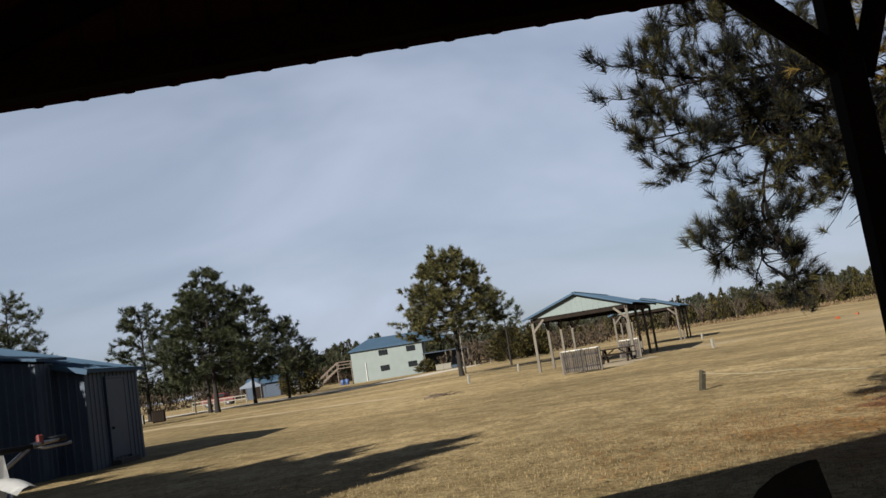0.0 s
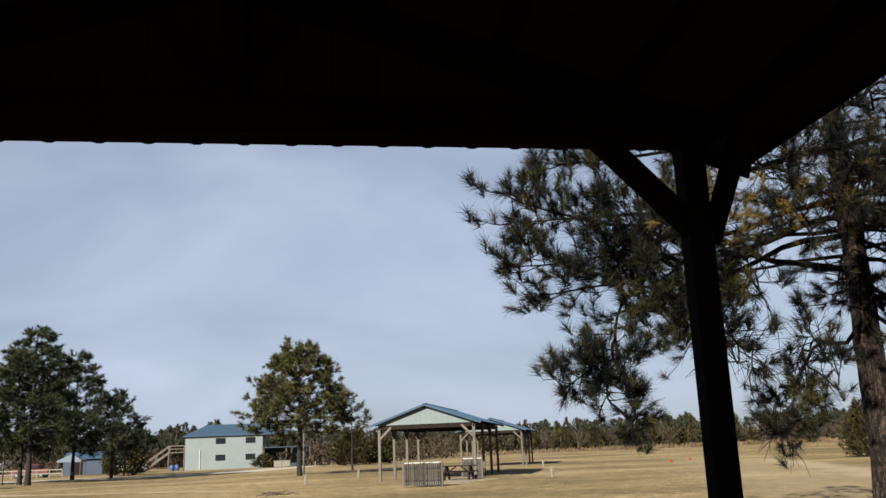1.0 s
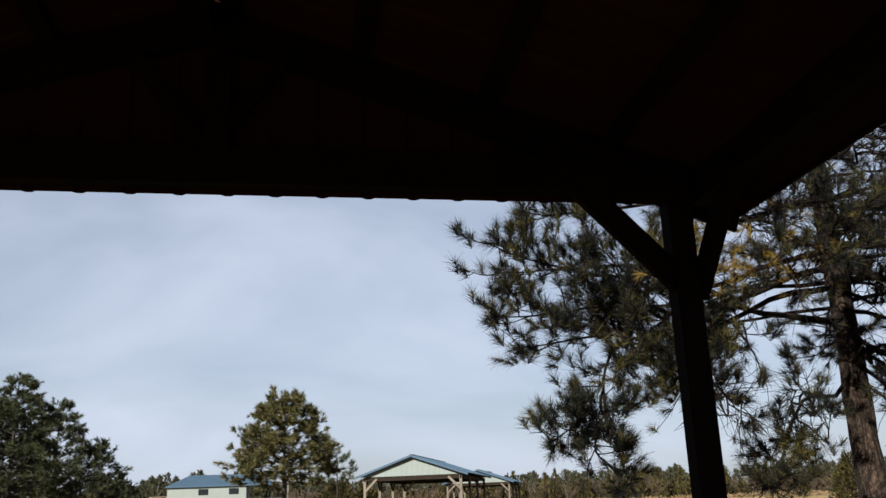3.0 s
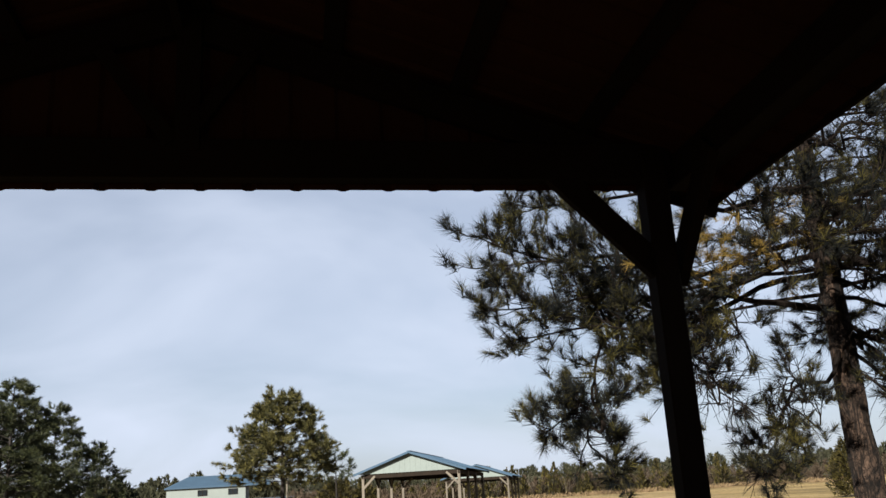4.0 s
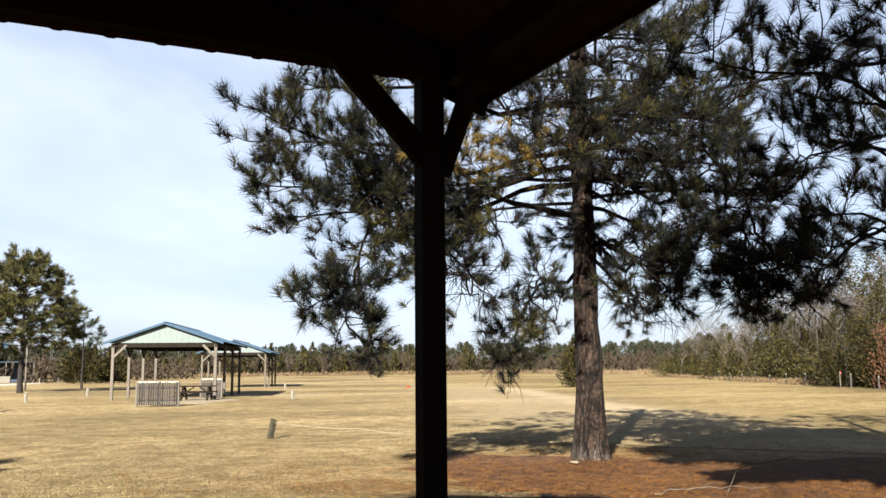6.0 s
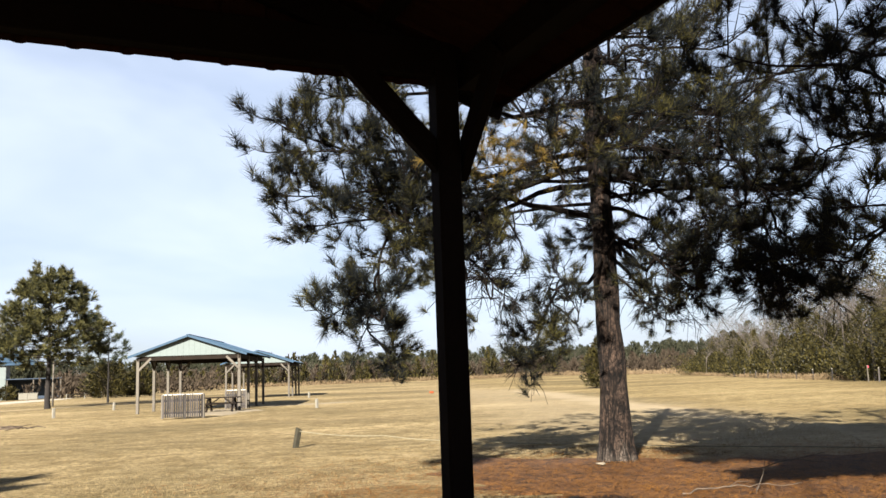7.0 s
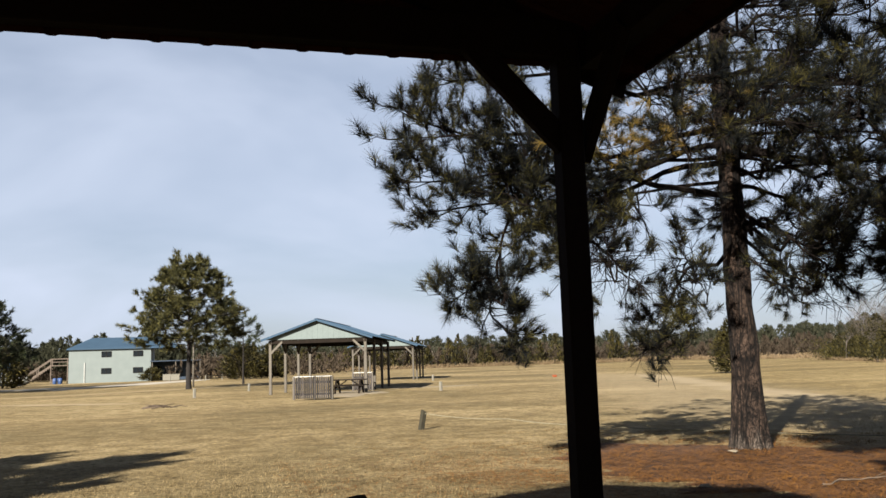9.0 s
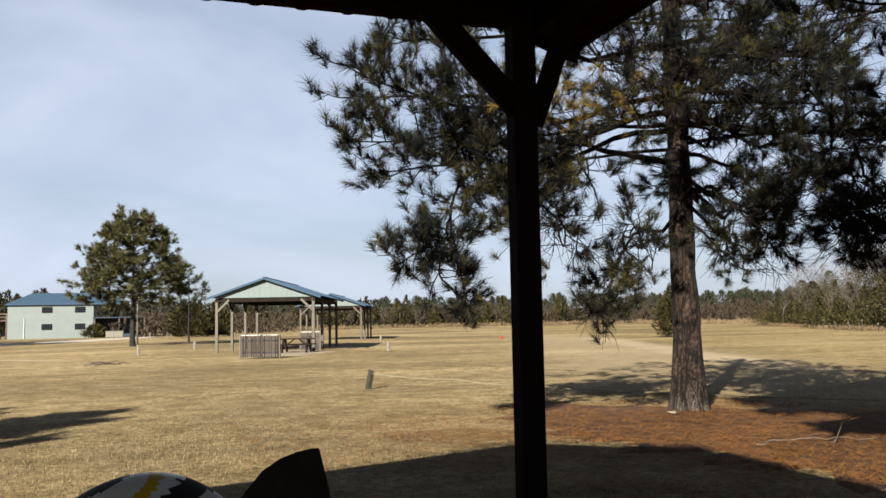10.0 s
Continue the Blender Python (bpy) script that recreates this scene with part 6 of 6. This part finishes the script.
# ---- dirt bike on a stand, under the shelter ----
def build_bike():
    # local x runs from rear to front, z up from the ground
    lift = 0.26
    b = thing("dirt_bike", pose(-3.22, 4.81, lift, 0, 0, -45), "white and black dirt bike standing on a low stand", "motorcycle")

    def wheel(x, r, w):
        bm = bmesh.new()
        bmesh.ops.create_cone(bm, cap_ends=False, segments=28, radius1=r, radius2=r, depth=w, matrix=pose(0, 0, 0, 90, 0, 0))
        bmesh.ops.create_cone(bm, cap_ends=False, segments=28, radius1=r - 0.09, radius2=r - 0.09, depth=w * 0.8, matrix=pose(0, 0, 0, 90, 0, 0))
        ty = part("wheel", bm, M["black"], b)
        ty.matrix_local = pose(x, 0, r)
        for s in (-1, 1):
            bm = bmesh.new()
            ring = []
            for rad, yy in ((r, w / 2), (r - 0.09, w * 0.4)):
                ring.append([bm.verts.new((rad * math.cos(k * math.tau / 28), s * yy, rad * math.sin(k * math.tau / 28))) for k in range(28)])
            for k in range(28):
                bm.faces.new((ring[0][k], ring[0][(k + 1) % 28], ring[1][(k + 1) % 28], ring[1][k]))
            part("sidewall", bm, M["black"], ty)
        bm = bmesh.new()
        for k in range(12):
            a = k * math.tau / 12
            tube(bm, [(0.03 * math.cos(a), 0.02, 0.03 * math.sin(a)), ((r - 0.08) * math.cos(a + 0.2), 0, (r - 0.08) * math.sin(a + 0.2))], [0.003, 0.003], 4)
        tube(bm, [(0, -0.08, 0), (0, 0.08, 0)], [0.035, 0.035], 10)
        part("spokes", bm, M["alloy"], ty)
    wheel(0.0, 0.32, 0.11)
    wheel(1.46, 0.345, 0.08)
    bm = bmesh.new()
    for y in (-0.09, 0.09):
        tube(bm, [(1.46, y, 0.345), (1.32, y, 0.72), (1.2, y, 1.02)], [0.028, 0.026, 0.024], 8)
    part("fork", bm, M["alloy"], b, smooth=True)
    bm = bmesh.new()
    tube(bm, [(1.18, 0, 0.95), (0.95, 0, 0.75), (0.75, 0, 0.4), (0.45, 0, 0.4), (0.4, 0, 0.75), (0.1, 0, 0.88)], [0.03] * 6, 8)
    tube(bm, [(0.45, 0.05, 0.42), (0, 0.07, 0.32)], [0.03, 0.025], 6)
    tube(bm, [(0.45, -0.05, 0.42), (0, -0.07, 0.32)], [0.03, 0.025], 6)
    part("frame", bm, M["alloy"], b, smooth=True)
    bm = bmesh.new()
    box(bm, (0.34, 0.24, 0.34), (0.7, 0, 0.56), bevel=0.05)
    part("engine", bm, M["alloy"], b)
    bm = bmesh.new()
    box(bm, (0.95, 0.2, 0.09), (0.38, 0, 0.905), bevel=0.035)
    part("seat", bm, M["cloth"], b, "black ribbed seat")
    bm = bmesh.new()
    n = 9
    rows = []
    for k in range(n):           # rear fender, curved up
        q = k / (n - 1)
        x, z = 0.1 - 0.5 * q, 0.86 + 0.06 * q + 0.03 * math.sin(q * 3)
        rows.append([bm.verts.new((x, y * (0.1 - 0.03 * q), z - 0.025 * abs(y) ** 2)) for y in (-1, -0.5, 0, 0.5, 1)])
    for a, c in zip(rows, rows[1:]):
        for k in range(4):
            bm.faces.new((a[k], a[k + 1], c[k + 1], c[k]))
    bmesh.ops.solidify(bm, geom=bm.faces[:], thickness=0.006)
    part("rear_fender", bm, M["bike_white"], b, smooth=True)
    bm = bmesh.new()
    rows = []
    for k in range(10):          # front fender, pointed
        q = k / 9
        x, z = 1.15 + 0.68 * q, 1.06 + 0.02 * q + 0.04 * math.sin(math.pi * q)
        wv = 0.1 * (1 - 0.5 * q)
        rows.append([bm.verts.new((x, y * wv, z - 0.03 * y * y)) for y in (-1, -0.5, 0, 0.5, 1)])
    for a, c in zip(rows, rows[1:]):
        for k in range(4):
            bm.faces.new((a[k], a[k + 1], c[k + 1], c[k]))
    bmesh.ops.solidify(bm, geom=bm.faces[:], thickness=0.006)
    part("front_fender", bm, M["bike_white"], b, smooth=True)
    for s in (-1, 1):
        bm = bmesh.new()
        c = [bm.verts.new((x, s * y, z)) for x, y, z in ((0.7, 0.12, 0.88), (1.0, 0.19, 0.98), (1.12, 0.21, 0.8), (0.98, 0.19, 0.58), (0.8, 0.15, 0.68))]
        f = bm.faces.new(c)
        bmesh.ops.solidify(bm, geom=[f], thickness=0.012)
        part("shroud", bm, M["bike_white"], b)
        bm = bmesh.new()
        c = [bm.verts.new((x, s * y, z)) for x, y, z in ((-0.05, 0.125, 0.86), (0.38, 0.14, 0.84), (0.34, 0.14, 0.62), (0.12, 0.13, 0.66))]
        f = bm.faces.new(c)
        bmesh.ops.solidify(bm, geom=[f], thickness=0.01)
        part("side_panel", bm, M["bike_white"], b)
    # handlebar, grips, lever, plate
    bm = bmesh.new()
    tube(bm, [(1.08, -0.4, 1.23), (1.14, -0.24, 1.22), (1.17, -0.1, 1.13), (1.17, 0.1, 1.13), (1.14, 0.24, 1.22), (1.08, 0.4, 1.23)], [0.012] * 6, 8)
    hb = part("handlebar", bm, M["alloy"], b, smooth=True)
    bm = bmesh.new()
    tube(bm, [(1.145, -0.24, 1.215), (1.145, 0.24, 1.215)], [0.015] * 2, 8)
    part("crossbar_pad", bm, M["black"], hb, smooth=True)
    for s in (-1, 1):
        bm = bmesh.new()
        tube(bm, [(1.07, s * 0.42, 1.232), (1.105, s * 0.3, 1.227)], [0.018, 0.018], 8)
        part("grip", bm, M["black"], hb, smooth=True)
        bm = bmesh.new()
        tube(bm, [(1.13, s * 0.25, 1.21), (1.16, s * 0.29, 1.2), (1.13, s * 0.4, 1.2), (1.125, s * 0.43, 1.205)], [0.007, 0.008, 0.006, 0.008], 6)
        part("lever", bm, M["alloy"], hb, smooth=True)
    bm = bmesh.new()
    box(bm, (0.03, 0.03, 0.05), (1.12, 0.285, 1.24), bevel=0.006)
    part("kill_switch", bm, M["red"], hb, "red switch block")
    bm = bmesh.new()
    c = [bm.verts.new(v) for v in ((1.25, -0.08, 1.2), (1.25, 0.08, 1.2), (1.28, 0.09, 1.08), (1.3, 0.05, 0.97), (1.3, -0.05, 0.97), (1.28, -0.09, 1.08))]
    f = bm.faces.new(c)
    bmesh.ops.solidify(bm, geom=[f], thickness=0.01)
    part("number_plate", bm, M["bike_white"], b)
    return b


build_bike()


def build_stand():
    t = thing("bike_stand", pose(-2.68, 4.32, 0, 0, 0, -45), "low black metal bike stand", "stand")
    bm = bmesh.new()
    box(bm, (0.4, 0.3, 0.04), (0, 0, 0.5), bevel=0.01)
    part("top_plate", bm, M["black"], t)
    for x in (-0.17, 0.17):
        for y in (-0.12, 0.12):
            bm = bmesh.new()
            bar(bm, (x * 1.15, y * 1.3, 0), (x, y, 0.49), 0.03, 0.03, (0, 1, 0))
            part("leg", bm, M["black"], t)


build_stand()


def build_helmet():
    """An off-road helmet lying tilted back: round shell, chin bar, eye port and a peak that points up."""
    t = thing("motocross_helmet", pose(0.03, 0.87, 1.175), "white off-road helmet with black and yellow streaks and a black peak", "helmet")
    bm = bmesh.new()
    bmesh.ops.create_uvsphere(bm, u_segments=72, v_segments=48, radius=1.0)
    for v in bm.verts:
        v.co.x *= 0.122 if v.co.x < 0 else 0.112
        v.co.y *= 0.115
        v.co.z = max(v.co.z, -0.86) * 0.122 + 0.122
        v.co.z += 0.006 * math.exp(-(v.co.y / 0.03) ** 2) * max(0, (v.co.z - 0.122) / 0.122)     # raised crown
    me = mesh_of(bm, "shell", M["bike_white"], True)
    me.materials.append(M["black"])
    me.materials.append(M["yellow"])
    for f in me.polygons:
        c = f.center
        w = math.sin((c.x * 52 - c.y * 34 - c.z * 60) + 2.4 * noise.noise((c.x * 13, c.y * 11, c.z * 13)))
        if w > 0.4:
            f.material_index = 1
        elif w < -0.82 and c.x < 0.015 and c.y < 0.0:
            f.material_index = 2
    shell = new("shell", me)
    shell.parent = t
    bm = bmesh.new()
    tube(bm, [(-0.112, 0, 0.03), (-0.06, -0.09, 0.012), (0.06, -0.09, 0.012), (0.104, 0, 0.02), (0.06, 0.09, 0.012), (-0.06, 0.09, 0.012), (-0.112, 0, 0.03)], [0.012] * 7, 8)
    part("neck_trim", bm, M["black"], t, smooth=True)
    bm = bmesh.new()
    tube(bm, [(0.03, -0.112, 0.06), (0.12, -0.09, 0.05), (0.175, 0.0, 0.055), (0.12, 0.09, 0.05), (0.03, 0.112, 0.06)], [0.03, 0.03, 0.034, 0.03, 0.03], 12)
    part("chin_bar", bm, M["bike_white"], t, smooth=True)
    bm = bmesh.new()
    box(bm, (0.03, 0.16, 0.06), (0.108, 0, 0.12), bevel=0.012)
    part("eye_port", bm, M["black"], t)
    # the peak: a bowed plate, widest at its root, with one high corner
    bm = bmesh.new()
    rows = []
    for z, xl, xr, y in ((0.105, 0.05, 0.17, -0.035), (0.17, 0.058, 0.168, -0.055), (0.215, 0.07, 0.165, -0.075), (0.24, 0.083, 0.1595, -0.085), (0.259, 0.098, 0.154, -0.091), (0.269, 0.113, 0.151, -0.094), (0.2745, 0.128, 0.1495, -0.096), (0.277, 0.142, 0.148, -0.096)):
        rows.append([bm.verts.new((xl + (xr - xl) * k / 6, y - 0.016 * math.sin(math.pi * k / 6) * (0.277 - z + 0.03) / 0.2, z)) for k in range(7)])
    for a, b in zip(rows, rows[1:]):
        for k in range(6):
            bm.faces.new((a[k], a[k + 1], b[k + 1], b[k]))
    bmesh.ops.solidify(bm, geom=bm.faces[:], thickness=0.005)
    peak = part("peak", bm, M["cloth"], t, "black plastic peak with a scuffed rim")
    bm = bmesh.new()
    bmesh.ops.create_cone(bm, cap_ends=True, segments=14, radius1=0.011, radius2=0.009, depth=0.008, matrix=pose(0.085, -0.075, 0.15, 90, 0, 0))
    part("screw", bm, M["alloy"], peak)
    return t


build_helmet()


def build_bench():
    """A tall narrow work stand of dark boards that carries the helmet."""
    t = thing("work_stand", pose(0.05, 0.9, 0), "tall narrow stand of dark boards with a helmet on it", "stand")
    for k in range(3):
        bm = bmesh.new()
        box(bm, (0.5, 0.118, 0.035), (0, -0.122 + k * 0.122, 1.1575), bevel=0.004)
        part("top_board", bm, M["dark_wood"], t)
    for x in (-0.2, 0.2):
        for y in (-0.13, 0.13):
            bm = bmesh.new()
            bar(bm, (x * 1.1, y * 1.1, 0), (x, y, 1.14), 0.06, 0.06, (0, 1, 0), bevel=0.004)
            part("leg", bm, M["dark_wood"], t)
        bm = bmesh.new()
        bar(bm, (x * 1.06, -0.14, 0.4), (x * 1.06, 0.14, 0.4), 0.03, 0.08)
        part("stretcher", bm, M["dark_wood"], t)
    return t


build_bench()
